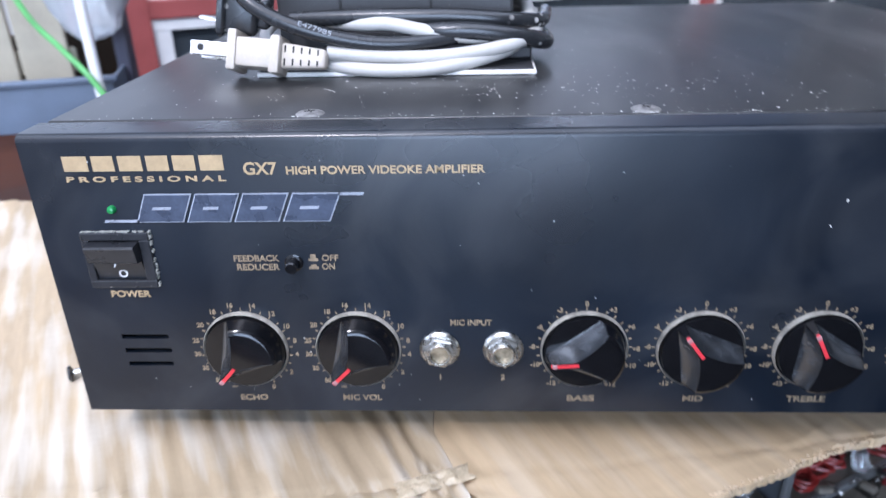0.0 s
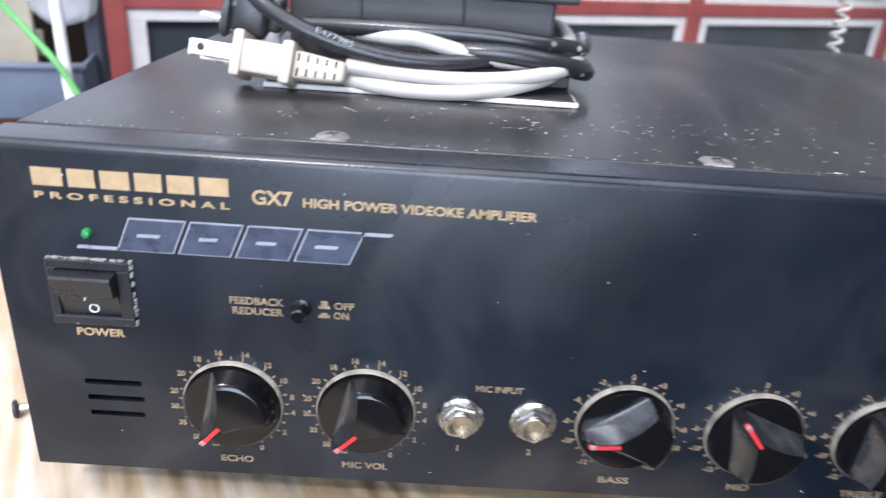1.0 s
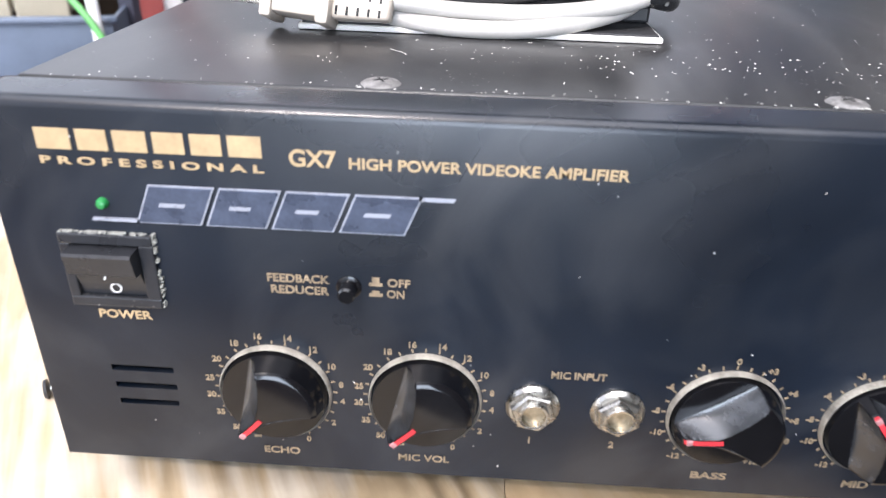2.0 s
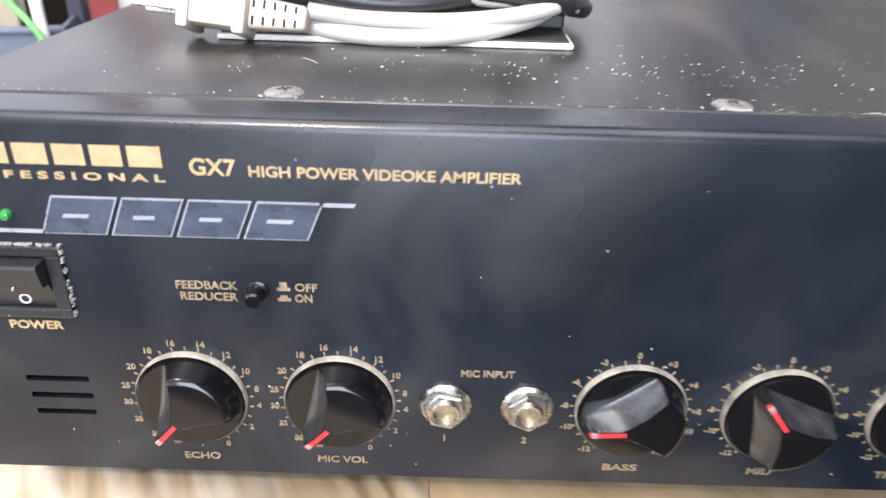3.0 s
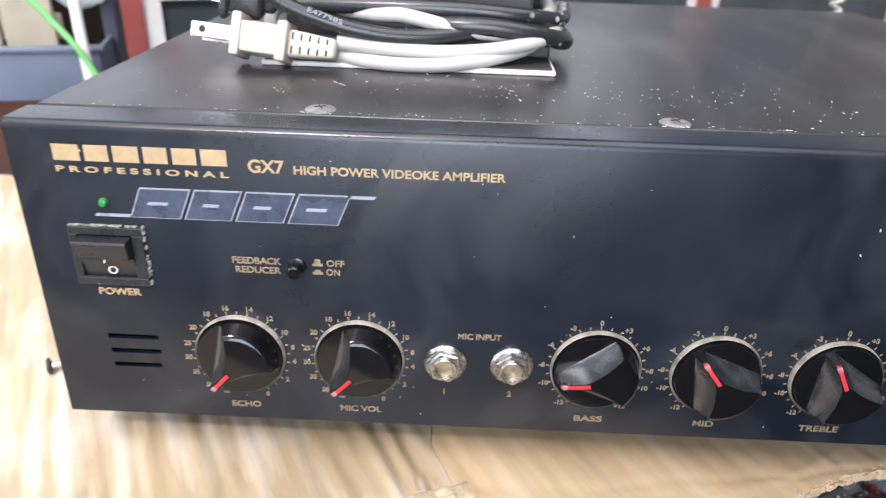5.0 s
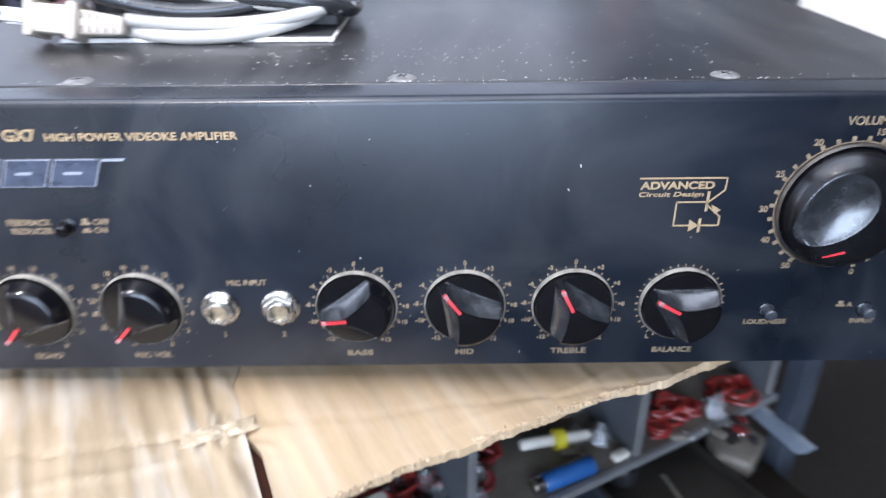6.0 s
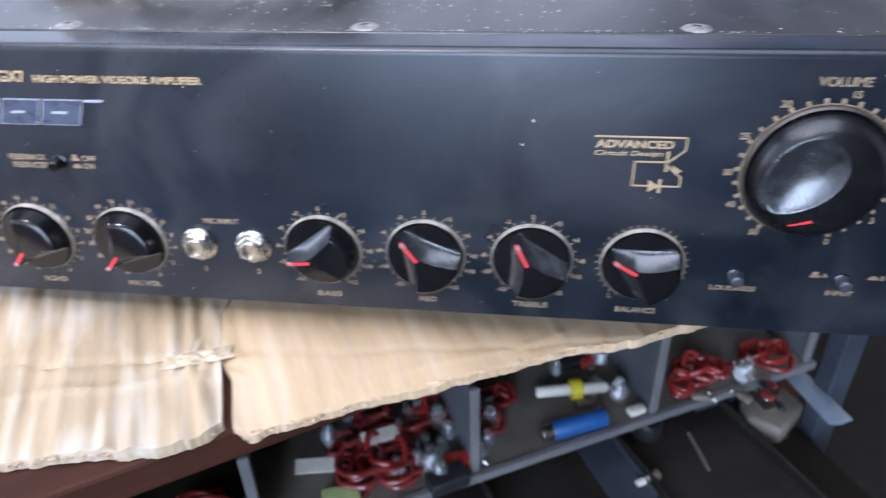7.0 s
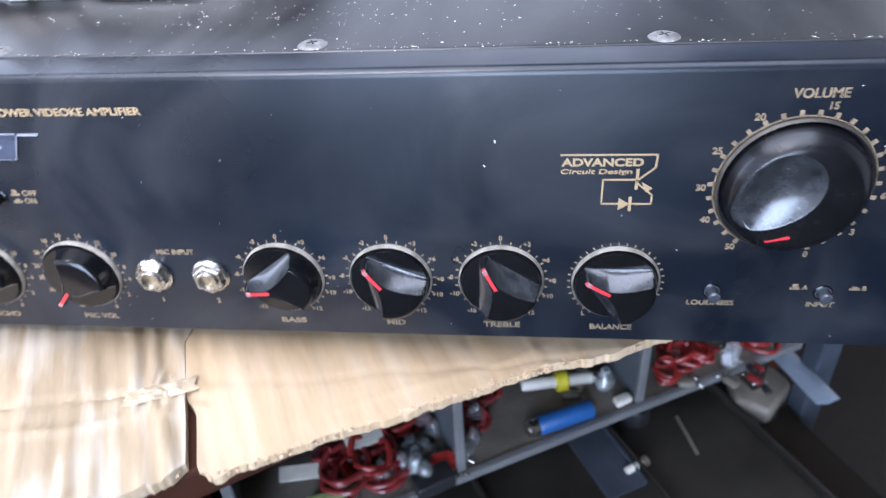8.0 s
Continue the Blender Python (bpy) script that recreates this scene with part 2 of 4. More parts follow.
blue_bin = material("blue_grey_bin", (0.10, 0.13, 0.18), 0.4, vary=0.3, scale=12)


# ---- building helpers ----
def part(name, bm, mat, parent=None, label="", smooth=False, m=None):
    me = bpy.data.meshes.new(name)
    bmesh.ops.recalc_face_normals(bm, faces=bm.faces)
    bm.to_mesh(me)
    bm.free()
    me.materials.append(mat)
    if smooth:
        for p in me.polygons:
            p.use_smooth = True
        me.set_sharp_from_angle(angle=radians(35))
    ob = new(name, me)
    if parent:
        ob.parent = parent
    if m is not None:
        ob.matrix_basis = m
    if label:
        ob["label"] = label
    return ob


def empty(name, m=None, **tags):
    ob = new(name)
    ob.empty_display_size = 0.02
    if m is not None:
        ob.matrix_basis = m
    return tagged(ob, **tags)


def box(x0, x1, y0, y1, z0, z1, bevel=0.0, seg=2, bm=None):
    bm2 = bmesh.new()
    bmesh.ops.create_cube(bm2, size=1)
    for v in bm2.verts:
        v.co = Vector(((x0 + x1) / 2 + v.co.x * (x1 - x0), (y0 + y1) / 2 + v.co.y * (y1 - y0), (z0 + z1) / 2 + v.co.z * (z1 - z0)))
    if bevel:
        bmesh.ops.bevel(bm2, geom=bm2.edges[:], offset=bevel, segments=seg, affect="EDGES", profile=0.5)
    return join(bm, bm2)


def join(bm, other):
    if bm is None:
        return other
    me = bpy.data.meshes.new("joined")
    other.to_mesh(me)
    other.free()
    bm.from_mesh(me)
    bpy.data.meshes.remove(me)
    return bm


def lathe(profile, n=40, axis="Y", bm=None, m=None, cap=True):
    """Turn (radius, height) pairs round an axis; height runs along -Y, out of the panel, or along +Z."""
    b = bmesh.new()
    rings = []
    for r, h in profile:
        ring = []
        for k in range(n):
            a = 2 * math.pi * k / n
            p = (r * math.cos(a), -h, r * math.sin(a)) if axis == "Y" else (r * math.cos(a), r * math.sin(a), h)
            ring.append(b.verts.new(p))
        rings.append(ring)
    for ra, rb in zip(rings, rings[1:]):
        for k in range(n):
            b.faces.new((ra[k], ra[(k + 1) % n], rb[(k + 1) % n], rb[k]))
    if cap and profile[0][0] > 1e-6:
        b.faces.new(rings[0])
    if cap and profile[-1][0] > 1e-6:
        b.faces.new(rings[-1])
    bmesh.ops.remove_doubles(b, verts=b.verts, dist=1e-6)
    if m is not None:
        bmesh.ops.transform(b, matrix=m, verts=b.verts)
    return join(bm, b)


def tube(points, radius, n=12, steps=10, bm=None, flat=1.0):
    """A round sheath along a smooth line through the points."""
    pts = [Vector(p) for p in points]
    line = []
    for i in range(len(pts) - 1):
        p0, p1, p2, p3 = pts[max(i - 1, 0)], pts[i], pts[i + 1], pts[min(i + 2, len(pts) - 1)]
        for s in range(steps):
            t = s / steps
            line.append(0.5 * (2 * p1 + (p2 - p0) * t + (2 * p0 - 5 * p1 + 4 * p2 - p3) * t * t + (3 * p1 - p0 - 3 * p2 + p3) * t ** 3))
    line.append(pts[-1])
    b = bmesh.new()
    rings, up = [], Vector((0, 0, 1))
    for i, p in enumerate(line):
        d = (line[min(i + 1, len(line) - 1)] - line[max(i - 1, 0)]).normalized()
        side = d.cross(up)
        side = side.normalized() if side.length > 1e-4 else Vector((1, 0, 0))
        u = side.cross(d).normalized()
        rings.append([b.verts.new(p + radius * (math.cos(a) * side + flat * math.sin(a) * u)) for a in (2 * math.pi * k / n for k in range(n))])
    for ra, rb in zip(rings, rings[1:]):
        for k in range(n):
            b.faces.new((ra[k], ra[(k + 1) % n], rb[(k + 1) % n], rb[k]))
    b.faces.new(rings[0]), b.faces.new(rings[-1])
    return join(bm, b)


def outline(points, depth, bm=None, m=None):
    """A flat shape drawn in the panel's plane (x, z), proud of it by depth."""
    b = bmesh.new()
    f = b.faces.new([b.verts.new((x, 0, z)) for x, z in points])
    r = bmesh.ops.extrude_face_region(b, geom=[f])
    for v in r["geom"]:
        if isinstance(v, bmesh.types.BMVert):
            v.co.y -= depth
    if m is not None:
        bmesh.ops.transform(b, matrix=m, verts=b.verts)
    return join(bm, b)


def lettering(text, x, z, height, mat, parent, width=None, slant=0.0, centre=False, name="lettering", bold=0.0, y=-0.0002):
    """Printed words on the panel; height is that of the capitals, width that of the whole."""
    cu = bpy.data.curves.new(name, "FONT")
    cu.body, cu.size, cu.shear, cu.offset = text, 1.0, slant, bold
    cu.extrude = 0.01
    tmp = new("tmp", cu)
    me = bpy.data.meshes.new_from_object(tmp.evaluated_get(bpy.context.evaluated_depsgraph_get()))
    bpy.data.objects.remove(tmp)
    co = np.empty(len(me.vertices) * 3)
    me.vertices.foreach_get("co", co)
    co = co.reshape(-1, 3)
    lo, hi = co.min(0), co.max(0)
    s = height / max(hi[1] - lo[1], 0.3)
    sx = width / (hi[0] - lo[0]) if width else s
    ox = (lo[0] + hi[0]) / 2 if centre else lo[0]
    oz = (lo[1] + hi[1]) / 2 if centre else lo[1]
    flat = np.stack([(co[:, 0] - ox) * sx, -(co[:, 2]) * 0.01, (co[:, 1] - oz) * s], 1)
    me.vertices.foreach_set("co", flat.ravel())
    me.update()
    me.name = name
    me.materials.append(mat)
    ob = new(name, me)
    ob.parent = parent
    ob.matrix_basis = pose(x, y, z)
    return ob


def wall(name, x0, x1, y0, y1, z0, z1, mat, label, category="wall"):
    return tagged(part(name, box(x0, x1, y0, y1, z0, z1), mat, m=ROOM), label, category, kind="structure")


# ---- the room: an added shell, with openings cut for the lamps ----
FLOOR = -0.78
ground = tagged(part("ground", box(-300, 300, -300, 300, FLOOR - 0.3, FLOOR - 0.04), earth, m=ROOM), "dry bare ground outside the open workshop front", "ground", kind="structure")
tagged(part("floor", box(-1.9, 2.3, -2.4, 1.5, FLOOR - 0.04, FLOOR), concrete, m=ROOM), "worn concrete workshop floor, coloured near black for the shade under the table", "floor", kind="structure")
wall("wall_back", -1.9, 2.3, 1.3, 1.45, FLOOR, 0.38, wall_paint, "pale plaster wall behind the workbench")
wall("wall_back_head", -1.9, 2.3, 1.3, 1.45, 1.32, 1.75, wall_paint, "pale plaster wall above the back opening")
# Unseen wall, added so that the panel's right end reflects something dark.
wall("added_front_wall", -0.45, 2.3, -2.4, -2.28, FLOOR, 1.75, added_wall_brown, "unseen dull brown wall added to darken reflections from the front right")
wall("wall_right", 2.15, 2.3, -2.4, 1.3, FLOOR, 1.75, wall_paint, "pale plaster side wall of the workshop")
wall("wall_left", -1.9, -1.78, 0.05, 1.3, FLOOR, -0.22, wall_paint, "unseen pale plaster side wall, left open above for an added lamp")
wall("wall_left_front", -1.9, -1.78, -2.4, -1.55, FLOOR, 1.75, wall_paint, "unseen pale plaster side wall beyond the gap for an added lamp")
wall("wall_left_head", -1.9, -1.78, -1.55, 0.05, 1.42, 1.75, wall_paint, "unseen pale plaster wall above the gap for an added lamp")
roof = box(-1.95, 2.35, -2.4, -1.22, 1.76, 1.83)
roof = box(-1.95, 2.35, 0.52, 1.5, 1.76, 1.83, bm=roof)
roof = box(-1.95, -1.42, -1.22, 0.52, 1.76, 1.83, bm=roof)
roof = box(0.92, 2.35, -1.22, 0.52, 1.76, 1.83, bm=roof)
tagged(part("ceiling", roof, ceiling_board, m=ROOM), "unseen plain pale board ceiling with a hole for an added lamp", "ceiling", kind="structure")

# ---- the table and the cardboard on it ----
CARD_Z = -0.018
table = empty("work_table", ROOM @ pose(0.10, -0.133, 0, 0, 0, 6) @ pose(-0.10, 0.133, 0), label="dark brown wooden work table with a worn front edge", category="table")
part("tabletop", box(-1.2, 1.15, -0.133, 0.70, CARD_Z - 0.022, CARD_Z - 0.005, 0.002), wood_brown, table)
for lx, ly in ((-1.13, -0.08), (1.08, 0.25), (-1.13, 0.56), (1.08, 0.56)):
    part("leg", box(lx - 0.03, lx + 0.03, ly - 0.03, ly + 0.03, FLOOR, CARD_Z - 0.022, 0.003), wood_brown, table)


def lean(x, y):
    """The tear follows the flutes."""
    return -0.42 * (min(max(y, -0.07), 0.01) + 0.060) * math.exp(-(((x - 0.1725) / 0.035) ** 2))


def cardboard(name, edge, back, x0, x1, label, mat, wrinkle, close):
    """A corrugated sheet; edge(x) is its torn front edge, back its far edge; close(x, y) shuts the tear."""
    rng = random.Random(name)
    nx, ny = int((x1 - x0) / 0.00065), 100
    b = bmesh.new()
    top, low = [], []
    jag = [0.003 * noise.noise((k * 0.0225, 0, 5.0)) + 0.0014 * noise.noise((k * 0.105, 3.0, 5.0)) + 0.0007 * noise.noise((k * 0.35, 6.0, 5.0)) for k in range(nx + 1)]
    for i in range(nx + 1):
        x = x0 + (x1 - x0) * i / nx
        e = edge(x) + jag[i]
        rt, rl = [], []
        for j in range(ny + 1):
            t = (j / ny) ** 1.7
            y = e + (back - e) * t
            flute = (0.883 * (x + lean(x, y)) + 0.469 * y + 0.004 * noise.noise((x * 22, y * 5, 1.0))) / 0.0092
            swell = 0.15 + 1.5 * abs(noise.noise((math.floor(flute) * 1.7, y * 12, 3.1)))
            wave = wrinkle * 0.0013 * swell * math.sin(math.pi * flute) ** 2
            p, q = 0.883 * x + 0.469 * y, 0.883 * y - 0.469 * x
            z = CARD_Z + wave + 0.0024 * noise.noise((p * 13, q * 13, 0.3)) + wrinkle * 0.0012 * noise.noise((p * 70, q * 16, 7.0))
            crease = y - (-0.012 + 0.16 * (x - 0.2)) + 0.003 * noise.noise((x * 40, 0, 2))
            z -= 0.0011 * math.exp(-(crease / 0.0016) ** 2) * wrinkle
            for cx, cy, tilt in ((0.10, -0.045, 0.25), (0.02, -0.03, -0.1), (0.28, 0.0, 0.5)):
                fold = (y - cy) - tilt * (x - cx) + 0.004 * noise.noise((x * 30, cx, 2))
                z += 0.0010 * wrinkle * math.exp(-(fold / 0.0022) ** 2) * max(0.0, 1 - abs(x - cx) / 0.08)
            near = math.exp(-(((x - 0.160) / 0.020) ** 2 + ((y + 0.022) / 0.011) ** 2))
            z += near * (0.0012 + 0.0034 * noise.noise((x * 150, y * 150, 4.0)))
            if j == 0:
                z -= 0.0014
            rt.append(b.verts.new((x + close(x, y) + lean(x, y), y, z)))
            rl.append(b.verts.new((x + close(x, y) + lean(x, y), y, CARD_Z - 0.0046)) if j in (0, ny) or i in (0, nx) else None)
        top.append(rt), low.append(rl)
    for i in range(nx):
        for j in range(ny):
            b.faces.new((top[i][j], top[i + 1][j], top[i + 1][j + 1], top[i][j + 1]))
        b.faces.new((top[i][0], low[i][0], low[i + 1][0], top[i + 1][0]))
        b.faces.new((top[i][ny], top[i + 1][ny], low[i + 1][ny], low[i][ny]))
    for j in range(ny):
        b.faces.new((top[0][j], top[0][j + 1], low[0][j + 1], low[0][j]))
        b.faces.new((top[nx][j], low[nx][j], low[nx][j + 1], top[nx][j + 1]))
    bmesh.ops.transform(b, matrix=ROOM.inverted(), verts=b.verts)
    return tagged(part(name, b, mat, smooth=True, m=ROOM), label, "cardboard")


def lin(x, *pts):
    return float(np.interp(x, [p[0] for p in pts], [p[1] for p in pts]))


def shut(x, y):
    """The tear runs from the front edge inwards and closes."""
    return -0.0042 * min(1, max(0, (y + 0.031) / 0.008)) * max(0.0, 1 - (x - 0.1745) / 0.02)


sheet = cardboard("cardboard_sheet", lambda x: lin(x, (-0.6, -0.24), (0.05, -0.096), (0.107, -0.082), (0.148, -0.072), (0.164, -0.064), (0.1700, -0.058)), 0.29, -0.42, 0.1700, "buckled corrugated cardboard sheet under the amplifier, worn pale with shine painted in", card_worn_shine, 1.25, lambda x, y: 0.0)
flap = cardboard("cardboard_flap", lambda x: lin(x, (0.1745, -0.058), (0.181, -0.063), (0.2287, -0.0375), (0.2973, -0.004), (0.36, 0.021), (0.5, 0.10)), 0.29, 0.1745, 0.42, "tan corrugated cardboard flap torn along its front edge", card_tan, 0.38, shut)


def torn_fringe(parent, edge, x0, x1, count, seed):
    """Shreds of the pale paper liner hanging along a torn edge."""
    q = random.Random(seed)
    b = bmesh.new()
    for i in range(count):
        x = q.uniform(x0, x1)
        y, r = edge(x) - q.uniform(-0.0022, 0.0004), q.uniform(0.0004, 0.0012)
        z = CARD_Z - q.uniform(0.0, 0.0022)
        k, a0 = q.randint(4, 6), q.uniform(0, 6.28)
        ring = [(x + r * q.uniform(0.6, 1.5) * math.cos(a0 + 6.283 * n / k), y + r * q.uniform(0.4, 0.9) * math.sin(a0 + 6.283 * n / k)) for n in range(k)]
        tops = [b.verts.new((px, py, z + q.uniform(-0.0005, 0.0007))) for px, py in ring]
        lows = [b.verts.new((px, py, z - 0.0010)) for px, py in ring]
        b.faces.new(tops)
        for n in range(k):
            b.faces.new((tops[n], lows[n], lows[(n + 1) % k], tops[(n + 1) % k]))
    bmesh.ops.transform(b, matrix=ROOM.inverted(), verts=b.verts)
    part("torn_liner", b, liner_tan, parent, "ragged pale torn paper liner")


def crumpled_tape(cx, cy, sx, sy, turn, seed):
    """A puckered patch of clear tape stuck over the tear."""
    b = bmesh.new()
    g = [[None] * 17 for k in range(29)]
    for i in range(29):
        for j in range(17):
            a, c = (i / 14 - 1), (j / 8 - 1)
            wob = 1 + 0.16 * noise.noise((a * 2.2, c * 2.2, seed))
            x, y = a * sx * wob, c * sy * wob
            px, py = cx + x * math.cos(turn) - y * math.sin(turn), cy + x * math.sin(turn) + y * math.cos(turn)
            fall = max(0.0, 1 - max(abs(a), abs(c)) ** 3)
            lift = 0.0010 + fall * (0.0006 + 0.0018 * noise.noise((px * 210, py * 150, seed)) + 0.0015 * abs(noise.noise((px * 420, py * 300, seed))))
            g[i][j] = b.verts.new((px, py, CARD_Z + lift))
    for i in range(28):
        for j in range(16):
            b.faces.new((g[i][j], g[i + 1][j], g[i + 1][j + 1], g[i][j + 1]))
    bmesh.ops.transform(b, matrix=ROOM.inverted(), verts=b.verts)
    part("crumpled_tape", b, tape_skin, sheet, "crumpled glossy whitish packing tape", smooth=True)


torn_fringe(sheet, lambda x: lin(x, (-0.6, -0.24), (0.05, -0.096), (0.107, -0.082), (0.148, -0.072), (0.164, -0.064), (0.17, -0.058)), 0.0, 0.167, 330, 3)
torn_fringe(flap, lambda x: lin(x, (0.1745, -0.058), (0.181, -0.063), (0.2287, -0.0375), (0.2973, -0.004), (0.36, 0.021)), 0.177, 0.35, 330, 6)
crumpled_tape(0.143, -0.0215, 0.015, 0.0046, 0.38, 5.0)

# ---- the amplifier ----
W, H, D = 0.4425, 0.1168, 0.345
amp = empty("karaoke_amplifier", label="black metal karaoke amplifier with gold lettering standing on cardboard", category="amplifier")


def panel_mesh():
    """The front sheet with three vent slots, folded back over the top in a rounded lip."""
    b = bmesh.new()
    slots = [(0.0206, 0.0392, 0.0344, 0.0364), (0.0208, 0.0394, 0.0281, 0.0301), (0.0210, 0.0390, 0.0219, 0.0238)]
    xs = sorted({0, W, *[v for s in slots for v in s[:2]]})
    zs = sorted({0, H - 0.003, *[v for s in slots for v in s[2:]]})
    vert = {}

    def at(x, y, z):
        key = (round(x, 6), round(y, 6), round(z, 6))
        if key not in vert:
            vert[key] = b.verts.new(key)
        return vert[key]
    for xa, xb in zip(xs, xs[1:]):
        for za, zb in zip(zs, zs[1:]):
            hole = any(s[0] <= (xa + xb) / 2 <= s[1] and s[2] <= (za + zb) / 2 <= s[3] for s in slots)
            if not hole:
                b.faces.new((at(xa, 0, za), at(xb, 0, za), at(xb, 0, zb), at(xa, 0, zb)))
    for xa, xb, za, zb in slots:
        inner = [x for x in xs if xa <= x <= xb]
        for x, x2 in zip(inner, inner[1:]):
            b.faces.new((at(x, 0, za), at(x, 0.002, za), at(x2, 0.002, za), at(x2, 0, za)))
            b.faces.new((at(x, 0, zb), at(x2, 0, zb), at(x2, 0.002, zb), at(x, 0.002, zb)))
        for x in (xa, xb):
            b.faces.new((at(x, 0, za), at(x, 0, zb), at(x, 0.002, zb), at(x, 0.002, za)))
    r = 0.003
    prof = [(0, H - r)] + [(r - r * math.cos(a), H - r + r * math.sin(a)) for a in (radians(k * 15) for k in range(1, 7))] + [(0.0168, H), (0.0172, H - 0.0008), (0.0172, H - 0.004)]
    for (ya, za), (yb, zb) in zip(prof, prof[1:]):
        for xa, xb in zip(xs, xs[1:]):
            b.faces.new((at(xa, ya, za), at(xb, ya, za), at(xb, yb, zb), at(xa, yb, zb)))
    for x in (0, W):
        b.faces.new([at(x, y, z) for y, z in prof] + [at(x, 0.0172, 0), at(x, 0, 0)])
    b.faces.new([at(x, 0, 0) for x in xs] + [at(W, 0.0172, 0), at(0, 0.0172, 0)])
    return b


panel = part("front_panel", panel_mesh(), panel_black, amp, "satin black front panel with gold print", smooth=True)
part("top_cover", box(0.0015, W - 0.0015, 0.0182, D, 0.004, H + 0.0002, 0.0012, 3), cover_black, amp, "dusty black sheet metal top cover", smooth=True)
part("chassis", box(0.004, W - 0.004, 0.006, D - 0.004, 0.0006, H - 0.006), inside_black, amp)
for fx, fy in ((0.04, 0.05), (W - 0.04, 0.05), (0.04, D - 0.05), (W - 0.04, D - 0.05)):
    part("rubber_foot", lathe([(0.011, 0.0006), (0.0125, 0.0), (0.010, CARD_Z - 0.0005)], 24, "Z", m=pose(fx, fy, 0)), black_plastic, amp)
for sx in (0.0986, 0.2216, 0.3446):
    s = part("screw", lathe([(0.0052, -0.0006), (0.0055, 0.0002), (0.0047, 0.0008), (0.0028, 0.0012), (0.0, 0.0013)], 24, "Z", m=pose(sx, 0.0243, H)), screw_steel, amp, "scuffed steel screw head", smooth=True)
    part("screw_slot", box(-0.002, 0.002, -0.0003, 0.0003, 0.0009, 0.00140, bm=box(-0.0003, 0.0003, -0.002, 0.002, 0.0009, 0.00137)), inside_black, s, m=pose(sx, 0.0243, H, 0, 0, 27))


# wordmarks: plain blocks in their colours
def block_word(name, x, z, widths, gap, height, mat, label):
    for w in widths:
        part(name, outline([(x, z), (x + w, z), (x + w, z + height), (x, z + height)], 0.00025), mat, panel, label)
        x += w + gap


block_word("maker_mark", 0.0150, 0.1036, [0.0088, 0.0078, 0.0084, 0.0078, 0.0078, 0.0084], 0.0016, 0.0055, gold, "gold letter-sized block")
lettering("P R O F E S S I O N A L", 0.0150, 0.0996, 0.0021, gold, panel, width=0.0572, bold=0.03)
lettering("GX7", 0.0788, 0.1018, 0.0046, gold, panel, width=0.0118, bold=0.021)
lettering("HIGH POWER VIDEOKE AMPLIFIER", 0.0937, 0.1018, 0.0030, gold, panel, width=0.0692, bold=0.021)


def badge():
    """The raised slanted emblem as plain framed blocks."""
    k, i = 0.0045, 0.00036
    for x, w in ((0.0372, 0.0172), (0.0556, 0.0160), (0.0728, 0.0164), (0.0905, 0.0172)):
        e = part("emblem_block", outline([(x, 0.0842), (x + w, 0.0842), (x + w + k, 0.0950), (x + k, 0.0950)], 0.0006), chrome, panel, "slanted chrome emblem block")
        part("emblem_face", outline([(x + i + 0.0003, 0.0842 + i), (x + w - i, 0.0842 + i), (x + w + k - i - 0.0003, 0.0950 - i), (x + k + i, 0.0950 - i)], 0.0008), foil_dark, e, "dark mirror face")
        part("emblem_slit", outline([(x + 0.0065, 0.0891), (x + w - 0.0040, 0.0891), (x + w - 0.0034, 0.0902), (x + 0.0071, 0.0902)], 0.0009), chrome, e)
    part("emblem_bar", outline([(0.0252, 0.0842), (0.0380, 0.0842), (0.0384, 0.0851), (0.0256, 0.0851)], 0.0006), chrome, panel)
    part("emblem_bar", outline([(0.1110, 0.0941), (0.1200, 0.0941), (0.1206, 0.0950), (0.1113, 0.0950)], 0.0006), chrome, panel)


badge()
part("power_light", lathe([(0.0016, 0), (0.0016, 0.0008), (0.0011, 0.0018), (0, 0.0022)], 20, m=pose(0.0288, 0, 0.0892)), green_led, amp, "small green indicator lamp", smooth=True)


